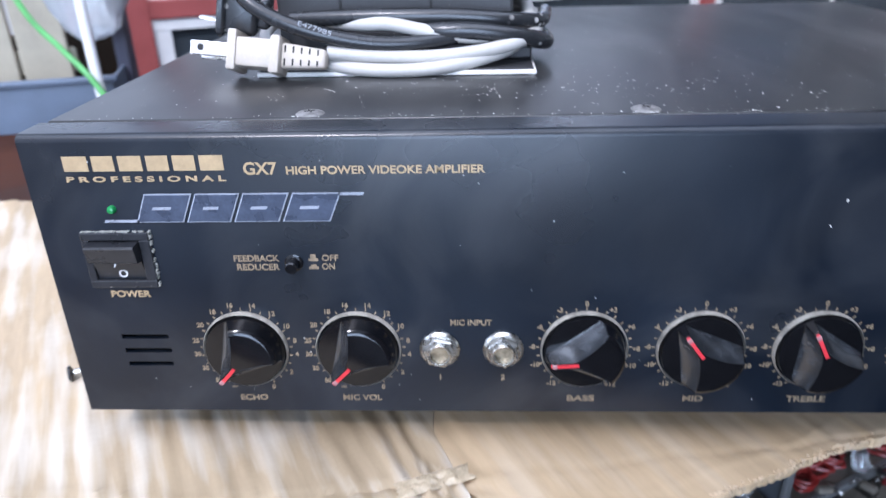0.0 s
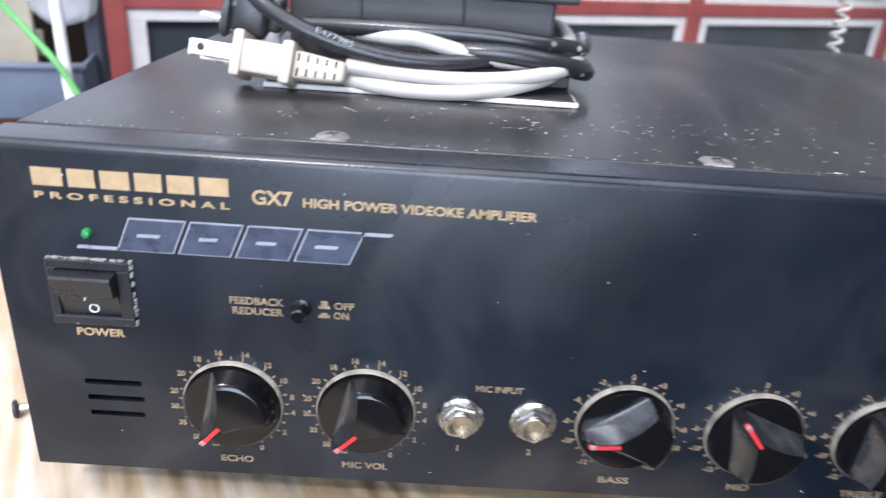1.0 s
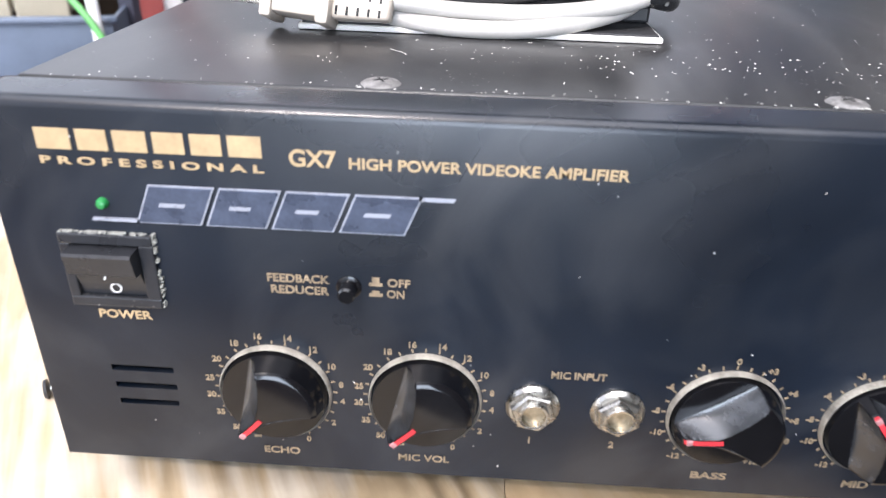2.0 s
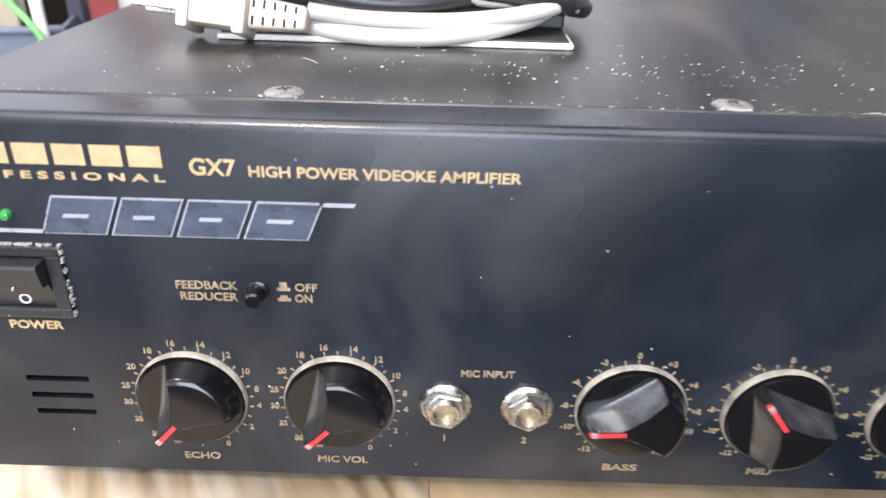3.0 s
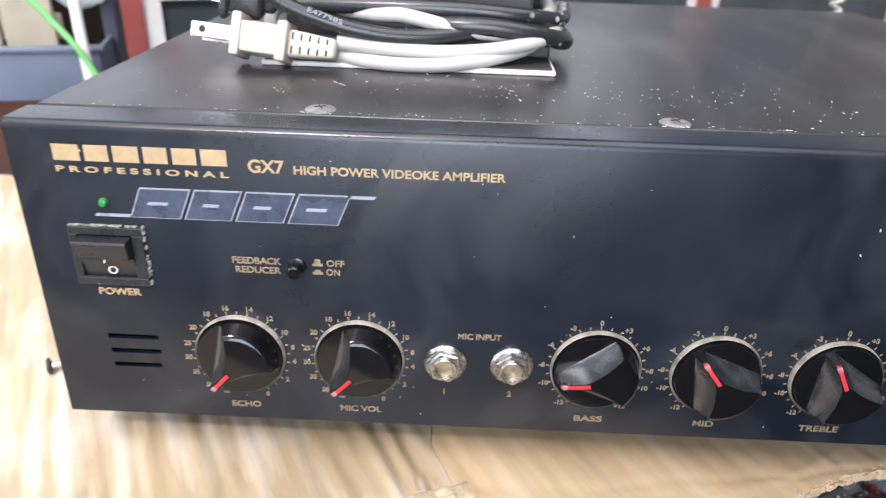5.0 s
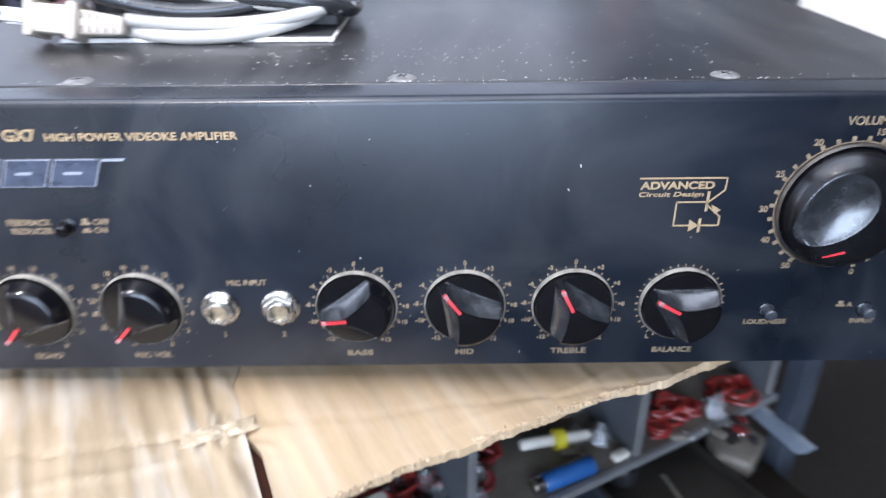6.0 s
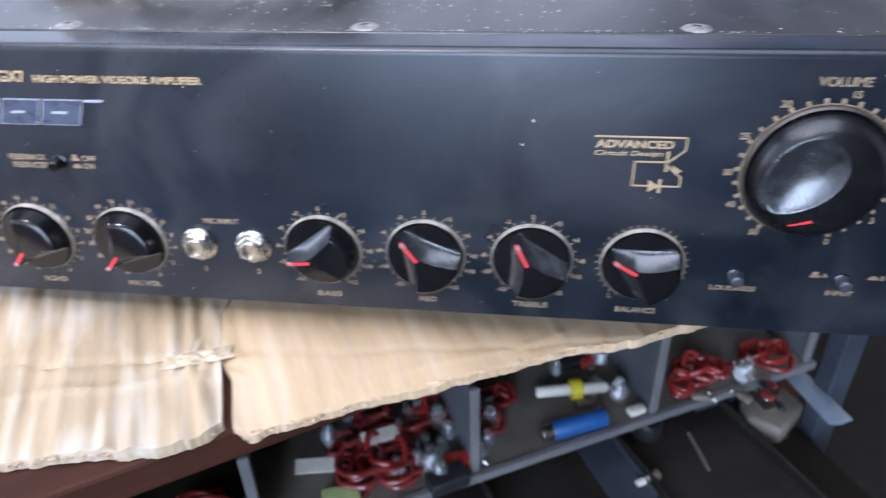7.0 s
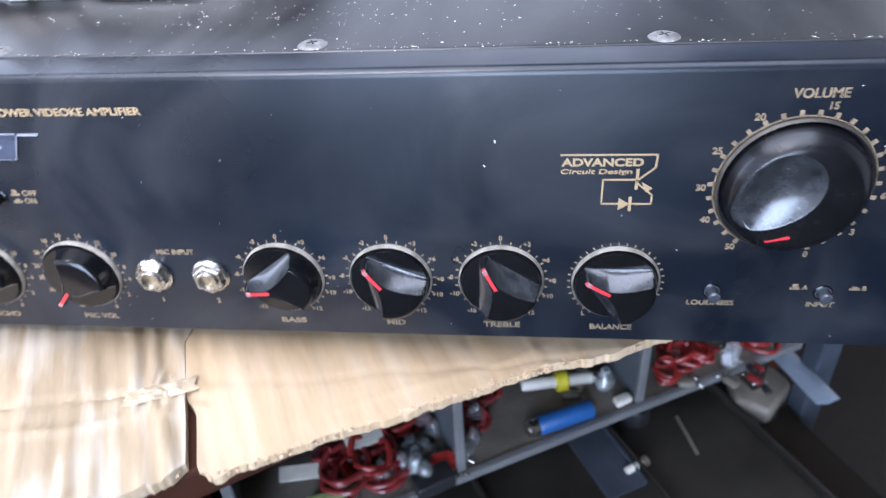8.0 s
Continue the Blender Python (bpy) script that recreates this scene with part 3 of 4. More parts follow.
def power_switch():
    x0, x1, z0, z1 = 0.0150, 0.0405, 0.0580, 0.0806
    b = box(x0, x1, -0.0018, 0.0, z0, z0 + 0.0032, 0.0005)
    b = box(x0, x1, -0.0018, 0.0, z1 - 0.0032, z1, 0.0005, bm=b)
    b = box(x0, x0 + 0.0028, -0.0017, 0.0, z0 + 0.003, z1 - 0.003, 0.0004, bm=b)
    b = box(x1 - 0.0040, x1, -0.0017, 0.0, z0 + 0.003, z1 - 0.003, 0.0004, bm=b)
    bezel = part("power_switch", b, rocker_black, amp, "black rocker switch with dusty bezel")
    xa, xb = x0 + 0.0030, x1 - 0.0042
    r = bmesh.new()
    prof = [(0.001, 0.0770), (-0.0060, 0.0768), (-0.0065, 0.0760), (-0.0052, 0.0702), (-0.0045, 0.0696), (-0.0024, 0.0694), (-0.0010, 0.0650), (-0.0002, 0.0614), (0.001, 0.0614)]
    ends = [[r.verts.new((x, y, z)) for y, z in prof] for x in (xa, xb)]
    for k in range(len(prof)):
        r.faces.new((ends[0][k], ends[1][k], ends[1][(k + 1) % len(prof)], ends[0][(k + 1) % len(prof)]))
    r.faces.new(ends[0]), r.faces.new(ends[1])
    rocker = part("rocker", r, rocker_black, bezel, "glossy black rocker pressed at its lower half")
    lettering("O", 0.0279, 0.0638, 0.0031, white_print, rocker, centre=True, bold=0.0, y=-0.00095)
    part("on_bar", box(-0.00022, 0.00022, -0.0002, 0.0002, -0.0011, 0.0011), white_print, rocker, m=pose(0.0262, -0.0021, 0.0681, -14, 16, 0))
    lint = None
    rng = random.Random(4)
    for i in range(46):
        z = rng.uniform(z0, z1)
        lint = box(x1 - 0.0002, x1 + rng.uniform(0.0003, 0.0010), -rng.uniform(0.0003, 0.0014), 0.0, z, z + rng.uniform(0.0002, 0.0006), bm=lint)
    for i in range(60):
        x = rng.uniform(x0, x1)
        lint = box(x, x + rng.uniform(0.0003, 0.0012), -rng.uniform(0.0003, 0.0015), 0.0, z1 - 0.0001, z1 + rng.uniform(0.0001, 0.0004), bm=lint)
    part("lint", lint, dust_grey, bezel, "grey dust along the bezel edge")
    lettering("POWER", 0.0209, 0.0533, 0.0028, gold, panel, width=0.0152, bold=0.021)


power_switch()


def push_button(x, z, r, height, label, mat=None):
    b = part("push_button", lathe([(r * 1.25, 0.0), (r * 1.25, 0.0006), (r, 0.0007), (r, height - 0.0006), (r - 0.0005, height), (0, height)], 28, m=pose(x, 0, z)), mat or knob_black, amp, label, smooth=True)
    part("collar", lathe([(r * 1.45, 0), (r * 1.45, 0.0004), (r * 1.26, 0.0006)], 28, m=pose(x, 0, z), cap=False), knob_black, b)


push_button(0.0925, 0.0675, 0.0024, 0.0055, "round black push button")
lettering("FEEDBACK", 0.0702, 0.0681, 0.0026, gold_dull, panel, width=0.0170, bold=0.021)
lettering("REDUCER", 0.0710, 0.0645, 0.0026, gold_dull, panel, width=0.0160, bold=0.021)
lettering("OFF", 0.1030, 0.0682, 0.0025, gold_dull, panel, width=0.0062, bold=0.02)
lettering("ON", 0.1028, 0.0647, 0.0025, gold_dull, panel, width=0.0048, bold=0.02)
for z, h in ((0.0682, 0.0027), (0.0649, 0.0018)):
    part("button_symbol", outline([(0.0980, z), (0.1016, z), (0.1016, z + 0.0010), (0.1008, z + 0.0010), (0.1008, z + h), (0.0988, z + h), (0.0988, z + 0.0010), (0.0980, z + 0.0010)], 0.0002), gold_dull, panel)


# ---- knobs ----
def grip_mesh(R, h, low, dish=False, n=300, rings=96):
    """A fan-shaped grip on a round skirt: narrow at the pointer (+x), wide and round behind, its sides scooped hollow."""
    b = bmesh.new()

    def height(x, y):
        u, v = x / R, abs(y) / R
        top = h - 0.0010 * u * u
        if dish:
            w = -y / R
            edge = max(0.0, (math.hypot(u, w) - 0.84) / 0.16)
            top = h - 0.0018 * (u * u + w * w) - 0.0030 * edge * edge
            p, q = u - 0.14, w - 0.35
            rho = (p / 0.74) ** 2 + (q / (0.55 - 0.12 * p)) ** 2
            return top - (0.0042 * (1 - rho) if rho < 1 else 0.0)
        wb = 0.12 + 0.56 * (0.95 - u)
        wt = 0.075 + (0.65 * (0.42 - u) ** 1.5 if u < 0.42 else 0.0)
        if v <= wt:
            return top - (0.0009 * max(0.0, (math.hypot(u, v) - 0.88) / 0.12) ** 2)
        if v >= wb:
            return low
        k = (v - wt) / (wb - wt)
        return low + 0.0004 + (top - low) * (1 - k) ** 1.9 - 0.0004 * k
    verts = [[b.verts.new((0, -height(0, 0), 0))]]
    for i in range(1, rings + 1):
        r = R * (i / rings)
        verts.append([b.verts.new((r * math.cos(a), -height(r * math.cos(a), r * math.sin(a)), r * math.sin(a))) for a in (2 * math.pi * k / n for k in range(n))])
    for k in range(n):
        b.faces.new((verts[0][0], verts[1][k], verts[1][(k + 1) % n]))
    for i in range(1, rings):
        for k in range(n):
            b.faces.new((verts[i][k], verts[i + 1][k], verts[i + 1][(k + 1) % n], verts[i][(k + 1) % n]))
    # Hollow faces take the paler plastic, which carries dust and painted sheen.
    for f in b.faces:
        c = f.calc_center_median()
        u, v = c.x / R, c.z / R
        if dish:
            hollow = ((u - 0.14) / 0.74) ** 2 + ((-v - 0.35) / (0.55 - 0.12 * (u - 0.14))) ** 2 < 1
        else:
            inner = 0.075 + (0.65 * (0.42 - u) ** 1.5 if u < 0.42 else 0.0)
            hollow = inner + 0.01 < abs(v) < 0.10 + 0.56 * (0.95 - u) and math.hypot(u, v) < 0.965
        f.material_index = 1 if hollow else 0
    base = [b.verts.new((v.co.x * 1.03, 0, v.co.z * 1.03)) for v in verts[rings]]
    for ring in verts:
        for v in ring:
            k = 1 - 0.10 * max(0.0, (-v.co.y - low) / (h - low))
            v.co.x, v.co.z = v.co.x * k, v.co.z * k
    for k in range(n):
        b.faces.new((verts[rings][k], base[k], base[(k + 1) % n], verts[rings][(k + 1) % n]))
    return b


def ticks(R0, R1, a0, a1, count, width, cx, cz):
    b = None
    for i in range(count):
        a = radians(a0 + (a1 - a0) * i / (count - 1))
        m = pose(cx, 0, cz, 0, math.degrees(a), 0)
        b = outline([(-width / 2, R0), (width / 2, R0), (width / 2, R1), (-width / 2, R1)], 0.0002, b, m)
    return b


SMALL = {}


def knob(cx, cz, R, h, clock, label, mark=(0.24, 0.97), ring=1.10, ring_mat=None, dish=False, tilt=0.0):
    """A knob whose pointer stands at the given degrees clockwise from the top."""
    turn = pose(cx, 0, cz, 0, clock - 90, 0)
    k = part("knob", lathe([(R * ring, 0), (R * ring, 0.0012), (R * 1.07, 0.0022), (R * 1.05, 0.0005)], 64, cap=False), ring_mat or ring_grey, amp, label, smooth=True, m=turn)
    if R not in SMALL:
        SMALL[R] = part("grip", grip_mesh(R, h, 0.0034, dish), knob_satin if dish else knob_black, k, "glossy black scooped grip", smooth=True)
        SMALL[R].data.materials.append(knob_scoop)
    else:
        g = new("grip", SMALL[R].data)
        g.parent = k
        g["label"] = "glossy black scooped grip"
    u0, u1 = mark[0] * R * 0.90, mark[1] * R * 0.90
    b = bmesh.new()
    wide = 0.026 if tilt else 0.045
    pr = [(u0 + (u1 - u0) * i / 6) for i in range(7)]
    rows = [[b.verts.new((u, -(h - 0.0014 * (u / R) ** 2 + 0.0003), s * R * wide)) for u in pr] for s in (-1, 1)]
    low = [[b.verts.new((u, -(h - 0.0014 * (u / R) ** 2 - 0.0005), s * R * wide)) for u in pr] for s in (-1, 1)]
    for i in range(6):
        b.faces.new((rows[0][i], rows[0][i + 1], rows[1][i + 1], rows[1][i]))
        for s in (0, 1):
            b.faces.new((rows[s][i], rows[s][i + 1], low[s][i + 1], low[s][i]))
    for i in (0, 6):
        b.faces.new((rows[0][i], rows[1][i], low[1][i], low[0][i]))
    if tilt:
        uc = (u0 + u1) / 2
        bmesh.ops.transform(b, matrix=Matrix.Translation((uc, 0.0007, 0.24 * R)) @ Matrix.Rotation(radians(-tilt), 4, "Y") @ Matrix.Translation((-uc, 0, 0)), verts=b.verts)
    b2 = bmesh.new() if tilt else box(u1 - 0.0002, u1 + 0.00035, -(h - 0.0011), -(h * 0.62), -R * 0.045, R * 0.045)
    part("pointer_mark", join(b, b2), red_mark, k, "red pointer line")
    if not tilt:
        part("pointer_tip", box(u1 - 0.0020, u1 - 0.0001, -(h - 0.0004), -(h - 0.0016), -R * 0.062, R * 0.062, 0.0003), pale_tip, k, "pale clear plastic tip")
    return k


def numbers(cx, cz, radius, size, labels, mat=gold_dull):
    for text, a in labels:
        lettering(text, cx + radius * math.sin(radians(a)), cz + radius * math.cos(radians(a)), size, mat, panel, centre=True, name="dial_number", bold=0.030)


CZ = 0.0300
GAIN = [("50", -138), ("35", -117), ("30", -97), ("25", -79), ("20", -57), ("18", -33), ("16", -11), ("14", 14), ("12", 37), ("10", 59), ("8", 79), ("4", 97), ("2", 123), ("0", 154)]
TONE = [("0", 0), ("-3", -30), ("-6", -60), ("-8", -87), ("-10", -111), ("-12", -143), ("+3", 30), ("+6", 60), ("+8", 90), ("+10", 113), ("+12", 146)]
KR, KH = 0.0152, 0.0108
for cx, clock, scale, word, w in ((0.0695, 221, GAIN, "ECHO", 0.0112), (0.1138, 222, GAIN, "MIC VOL", 0.0158), (0.2011, 262, TONE, "BASS", 0.0108), (0.2452, 322, TONE, "MID", 0.0078), (0.2891, 333, TONE, "TREBLE", 0.0150), (0.3330, 298, None, "BALANCE", 0.0165)):
    knob(cx, CZ, KR, KH, clock, "black knob with dusty grey ring and red pointer")
    part("dial_scale", ticks(0.0171, 0.0183, -150, 150, 31 if scale is None else 25, 0.0005, cx, CZ), gold_dull, panel)
    if scale:
        numbers(cx, CZ, 0.0199, 0.0021, scale)
    lettering(word, cx, 0.0068, 0.0027, gold_dull, panel, width=w, centre=True, bold=0.021)
numbers(0.3330, CZ, 0.0199, 0.0021, [("L", -145), ("R", 145)])
part("infinity_sign", outline([(0.0612, 0.0116), (0.0634, 0.0116), (0.0634, 0.0124), (0.0612, 0.0124)], 0.0002), gold_dull, panel)
part("infinity_sign", outline([(0.1055, 0.0116), (0.1077, 0.0116), (0.1077, 0.0124), (0.1055, 0.0124)], 0.0002), gold_dull, panel)

VX, VZ = 0.3890, 0.0726
knob(VX, VZ, 0.0234, 0.0112, 218, "large black volume knob with red pointer", mark=(0.52, 0.90), ring=1.10, ring_mat=ring_dark, dish=True, tilt=-37)
part("dial_scale", join(ticks(0.0262, 0.0283, -147, 158, 27, 0.0015, VX, VZ), ticks(0.0259, 0.0264, -147, 158, 90, 0.0019, VX, VZ)), gold_dull, panel)
numbers(VX, VZ, 0.0303, 0.0026, [("50", -147), ("40", -117), ("30", -91), ("25", -63), ("20", -31), ("15", 12), ("10", 63), ("6", 97), ("3", 128), ("0", 160)])
lettering("VOLUME", 0.3818, 0.1049, 0.0034, gold_dull, panel, width=0.0172, slant=0.0, bold=0.021)

# ---- jacks ----
for jx, num in ((0.1455, "1"), (0.1701, "2")):
    j = part("microphone_jack", lathe([(0.0079, 0), (0.0079, 0.0010), (0.0070, 0.0020), (0.0046, 0.0022)], 36, m=pose(jx, 0, CZ), cap=False), nickel, amp, "nickel microphone jack with hexagonal nut", smooth=True)
    nut = lathe([(0.0068, 0.0014), (0.0068, 0.0036), (0.0062, 0.0042), (0.0043, 0.0043)], 6, m=pose(jx, 0, CZ, 0, 12 if num == "1" else 24, 0), cap=False)
    part("hex_nut", nut, nickel, j)
    part("sleeve", lathe([(0.0045, 0.0040), (0.0045, 0.0051), (0.0042, 0.0054), (0.0036, 0.0053), (0.0035, 0.001)], 32, m=pose(jx, 0, CZ), cap=False), nickel, j, smooth=True)
    part("jack_hole", lathe([(0.0036, 0.0034), (0.0, 0.0028)], 24, m=pose(jx, 0, CZ)), brass_hole, j)
    lettering(num, jx, 0.0168, 0.0025, gold_dull, panel, centre=True, bold=0.021)
lettering("MIC INPUT", 0.1498, 0.0405, 0.0025, gold_dull, panel, width=0.0158, bold=0.021)

# ---- right-hand controls ----
push_button(0.3695, 0.0262, 0.0024, 0.0052, "round grey loudness button", button_grey)
push_button(0.4098, 0.0262, 0.0024, 0.0048, "round grey input button", button_grey)
lettering("LOUDNESS", 0.3608, 0.0193, 0.0023, gold_dull, panel, width=0.0176, bold=0.021)
lettering("INPUT", 0.4050, 0.0193, 0.0023, gold_dull, panel, width=0.0100, bold=0.021)
for x, h, letter in ((0.3975, 0.0026, "A"), (0.4188, 0.0017, "B")):
    part("button_symbol", outline([(x, 0.0275), (x + 0.0036, 0.0275), (x + 0.0036, 0.0285), (x + 0.0028, 0.0285), (x + 0.0028, 0.0275 + h), (x + 0.0008, 0.0275 + h), (x + 0.0008, 0.0285), (x, 0.0285)], 0.0002), gold_dull, panel)
    lettering(letter, x + 0.0044, 0.0275, 0.0021, gold_dull, panel, bold=0.02)


def stroke(points, w, bm=None):
    for (xa, za), (xb, zb) in zip(points, points[1:]):
        d = Vector((xb - xa, zb - za)).normalized() * w / 2
        n = Vector((-d.y, d.x))
        bm = outline([(xa - d.x + n.x, za - d.y + n.y), (xa - d.x - n.x, za - d.y - n.y), (xb + d.x - n.x, zb + d.y - n.y), (xb + d.x + n.x, zb + d.y + n.y)], 0.0002, bm)
    return bm


lettering("ADVANCED", 0.3106, 0.0806, 0.0031, gold, panel, width=0.0278, bold=0.03)
lettering("Circuit Design", 0.3104, 0.0770, 0.0025, gold, panel, width=0.0245, slant=0.15, bold=0.012)
b = stroke([(0.3104, 0.0850), (0.3428, 0.0850), (0.3426, 0.0800), (0.3368, 0.0748)], 0.0006)
b = stroke([(0.3368, 0.0790), (0.3368, 0.0718)], 0.0010, b)
b = stroke([(0.3366, 0.0752), (0.3252, 0.0752), (0.3252, 0.0653), (0.3425, 0.0653), (0.3425, 0.0690), (0.3370, 0.0738)], 0.0006, b)
b = outline([(0.3312, 0.0628), (0.3312, 0.0678), (0.3348, 0.0653)], 0.0003, b)
b = stroke([(0.3352, 0.0629), (0.3352, 0.0677)], 0.0010, b)
b = outline([(0.3385, 0.0742), (0.3402, 0.0702), (0.3424, 0.0718)], 0.0003, b)
part("circuit_emblem", b, gold, panel, "gold printed circuit diagram")

# ---- on the amplifier: card, adapter box, leads ----
TOP = H + 0.0002
tagged(part("foam_card", box(0.0, 0.127, 0.0, 0.080, 0.0, 0.0020, 0.0006), foam_white, m=pose(0.0605, 0.0905, TOP + 0.0002, 0, 0, -1.0)), "thin white foam card lying on the amplifier cover", "card")
part("card_face", box(0.0012, 0.1258, 0.0016, 0.0790, 0.0020, 0.0026, 0.0002), device_black, bpy.data.objects["foam_card"], "dusty dark grey card face")
dev = empty("adapter_box", pose(0.066, 0.118, TOP + 0.0030, 0, 0, -1.5), label="dusty black plastic adapter box wrapped in power leads", category="device")
part("body", box(0, 0.112, 0, 0.062, 0, 0.036, 0.0015), device_black, dev)
part("base_plate", box(-0.004, 0.121, -0.003, 0.064, 0.0, 0.006, 0.001), device_black, dev)
part("lid", box(-0.002, 0.121, -0.005, 0.066, 0.0345, 0.052, 0.0015), device_black, dev)
for x in (0.03, 0.073):
    part("seam", box(x, x + 0.0012, -0.0006, 0.002, 0.006, 0.034), inside_black, dev)


def lead_white():
    e = empty("white_power_lead", label="white power lead with cream two-pin plug wound round a box", category="power lead")
    px, py, pz = 0.0505, 0.092, 0.1285
    m = pose(px, py, pz, -20, 4, -8)
    body = box(0, 0.0045, -0.0075, 0.0075, -0.0085, 0.0095, 0.0012)
    body = box(0.003, 0.023, -0.0065, 0.0065, -0.0065, 0.0065, 0.0015, bm=body)
    body = box(0.0195, 0.0245, -0.0068, 0.0068, -0.0085, 0.0085, 0.0015, bm=body)
    plug = part("plug", body, plug_cream, e, "cream two-pin plug body", smooth=True, m=m)
    for y in (-0.0055, 0.0055):
        bl = bmesh.new()
        box(-0.0175, 0.001, y - 0.0007, y + 0.0007, -0.0032, 0.0032, 0.0005, bm=bl)
        pn = part("blade", bl, blade, plug, "flat metal plug blade")
        part("blade_hole", lathe([(0.0015, 0.0), (0.0015, 0.00078), (0, 0.00078)], 16, m=pose(-0.0125, y, 0.0003)), inside_black, pn)
    relief = box(0.024, 0.0445, -0.0042, 0.0042, -0.0058, 0.0058, 0.0018, 3)
    for v in relief.verts:
        k = 1 - 0.30 * (v.co.x - 0.024) / 0.0205
        v.co.y, v.co.z = v.co.y * k, v.co.z * k
    cone = part("strain_relief", relief, plug_cream, plug, "slotted tapering strain relief", smooth=True)
    for i in range(5):
        x = 0.0262 + 0.0037 * i
        y, k = -0.0042 * (1 - 0.30 * (x - 0.024) / 0.0205), 1 - 0.05 * i
        for z in (-0.0029, 0.0029):
            part("slot", box(x - 0.0004, x + 0.0004, y - 0.0001, y + 0.0006, (z - 0.0015) * k, (z + 0.0015) * k), inside_black, cone)
    a = [(0.094, 0.0870, 0.1270), (0.115, 0.0880, 0.1248), (0.140, 0.0890, 0.1240), (0.165, 0.0910, 0.1262), (0.184, 0.1000, 0.1300), (0.190, 0.1250, 0.1330), (0.184, 0.170, 0.135), (0.130, 0.195, 0.135), (0.070, 0.185, 0.134), (0.055, 0.150, 0.132), (0.060, 0.112, 0.128), (0.075, 0.0990, 0.1240),
         (0.094, 0.0900, 0.1212), (0.115, 0.0850, 0.1192), (0.140, 0.0850, 0.1195), (0.163, 0.0910, 0.1225), (0.180, 0.1020, 0.1280), (0.186, 0.1250, 0.1390), (0.178, 0.168, 0.141), (0.130, 0.190, 0.142), (0.090, 0.185, 0.142), (0.078, 0.150, 0.141), (0.090, 0.112, 0.138), (0.108, 0.0990, 0.1372), (0.122, 0.0960, 0.1375), (0.145, 0.0950, 0.1330), (0.168, 0.0980, 0.1305), (0.184, 0.108, 0.1310), (0.188, 0.13, 0.128)]
    a = [(x, y + 0.003, z + 0.001) for x, y, z in a]
    part("cable", tube(a, 0.0031, 12, 8), white_pvc, e, "white sheathed cable", smooth=True)
    return e


lead_white()


def lead_black():
    e = empty("black_power_lead", label="black power lead with moulded plug wound round a box", category="power lead")
    body = box(0, 0.016, -0.008, 0.008, -0.010, 0.012, 0.003, 3)
    body = box(-0.0025, 0.002, -0.010, 0.010, -0.012, 0.014, 0.003, 3, bm=body)
    body = box(0.015, 0.021, -0.006, 0.006, -0.006, 0.008, 0.002, 3, bm=body)
    plug = part("plug", body, black_pvc, e, "moulded black plug", smooth=True, m=pose(0.046, 0.104, 0.1465, 0, 12, 5))
    for z in (-0.006, 0.007):
        part("pin", box(-0.011, 0.0, -0.0025, 0.0025, z - 0.0007, z + 0.0007, 0.0004), blade, plug, "metal plug pin")
    a = [(0.052, 0.098, 0.160), (0.060, 0.092, 0.1500), (0.075, 0.0900, 0.1415), (0.095, 0.0900, 0.1350), (0.115, 0.0920, 0.1312), (0.135, 0.0950, 0.1308), (0.155, 0.1000, 0.1330)]
    part("cable", tube(a, 0.0034, 12, 10), black_pvc, e, "black sheathed cable", smooth=True)
    c = [(0.075, 0.1080, 0.1400), (0.095, 0.1050, 0.1410), (0.120, 0.1030, 0.1415), (0.150, 0.1030, 0.1410), (0.175, 0.1050, 0.1390), (0.190, 0.1150, 0.1370), (0.195, 0.14, 0.138)]
    part("cable", tube(c, 0.0036, 12, 10), black_pvc, e, "dusty black cable loop", smooth=True)
    c = [(0.130, 0.1040, 0.1340), (0.142, 0.0990, 0.1352), (0.160, 0.0980, 0.1350), (0.178, 0.1000, 0.1325), (0.190, 0.1060, 0.1295), (0.194, 0.1200, 0.1275), (0.192, 0.15, 0.128)]
    part("cable", tube(c, 0.0040, 12, 10), black_pvc, e, "dusty black cable loop", smooth=True)


lead_black()
code = lettering("E477985", 0.0826, 0.1405, 0.0021, pale_print, bpy.data.objects["black_power_lead"], width=0.0150, name="cable_print", y=0.0862)
code.matrix_basis = pose(0.0826, 0.0862, 0.1405, 0, 19, 0)
scr = empty("loose_screw", pose(-0.035, 0.046, CARD_Z + 0.004, 0, 0, 25), label="dark loose screw lying on the cardboard", category="screw")
part("shank", lathe([(0.0016, 0.0), (0.0018, 0.001), (0.0016, 0.010), (0.0004, 0.013)], 14, "Z", m=pose(0, 0, 0, 0, 90, 0)), nickel, scr, smooth=True)
part("head", lathe([(0.0036, -0.0022), (0.0040, -0.0010), (0.0017, 0.0)], 18, "Z", m=pose(0, 0, 0, 0, 90, 0)), black_plastic, scr, smooth=True)

# ---- under the table: parts organiser and what lies in it ----
SHELF = -0.305
lower = empty("lower_shelf", ROOM, label="near-black board shelf added to fill the shade below the work table", category="shelf")
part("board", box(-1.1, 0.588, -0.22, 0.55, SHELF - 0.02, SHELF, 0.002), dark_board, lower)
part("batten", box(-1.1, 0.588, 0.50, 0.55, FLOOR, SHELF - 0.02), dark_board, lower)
# Added sheet, there only to darken the space behind the trays.
part("shade_back_board", box(-1.1, 1.05, 0.552, 0.565, SHELF, -0.045), dark_board, lower)
TRAY = ROOM @ pose(0.118, -0.034, -0.229, 0, 0, 0.5)
org = empty("parts_organiser", TRAY, label="smoky grey plastic parts tray with tall dividers under the table", category="tray")
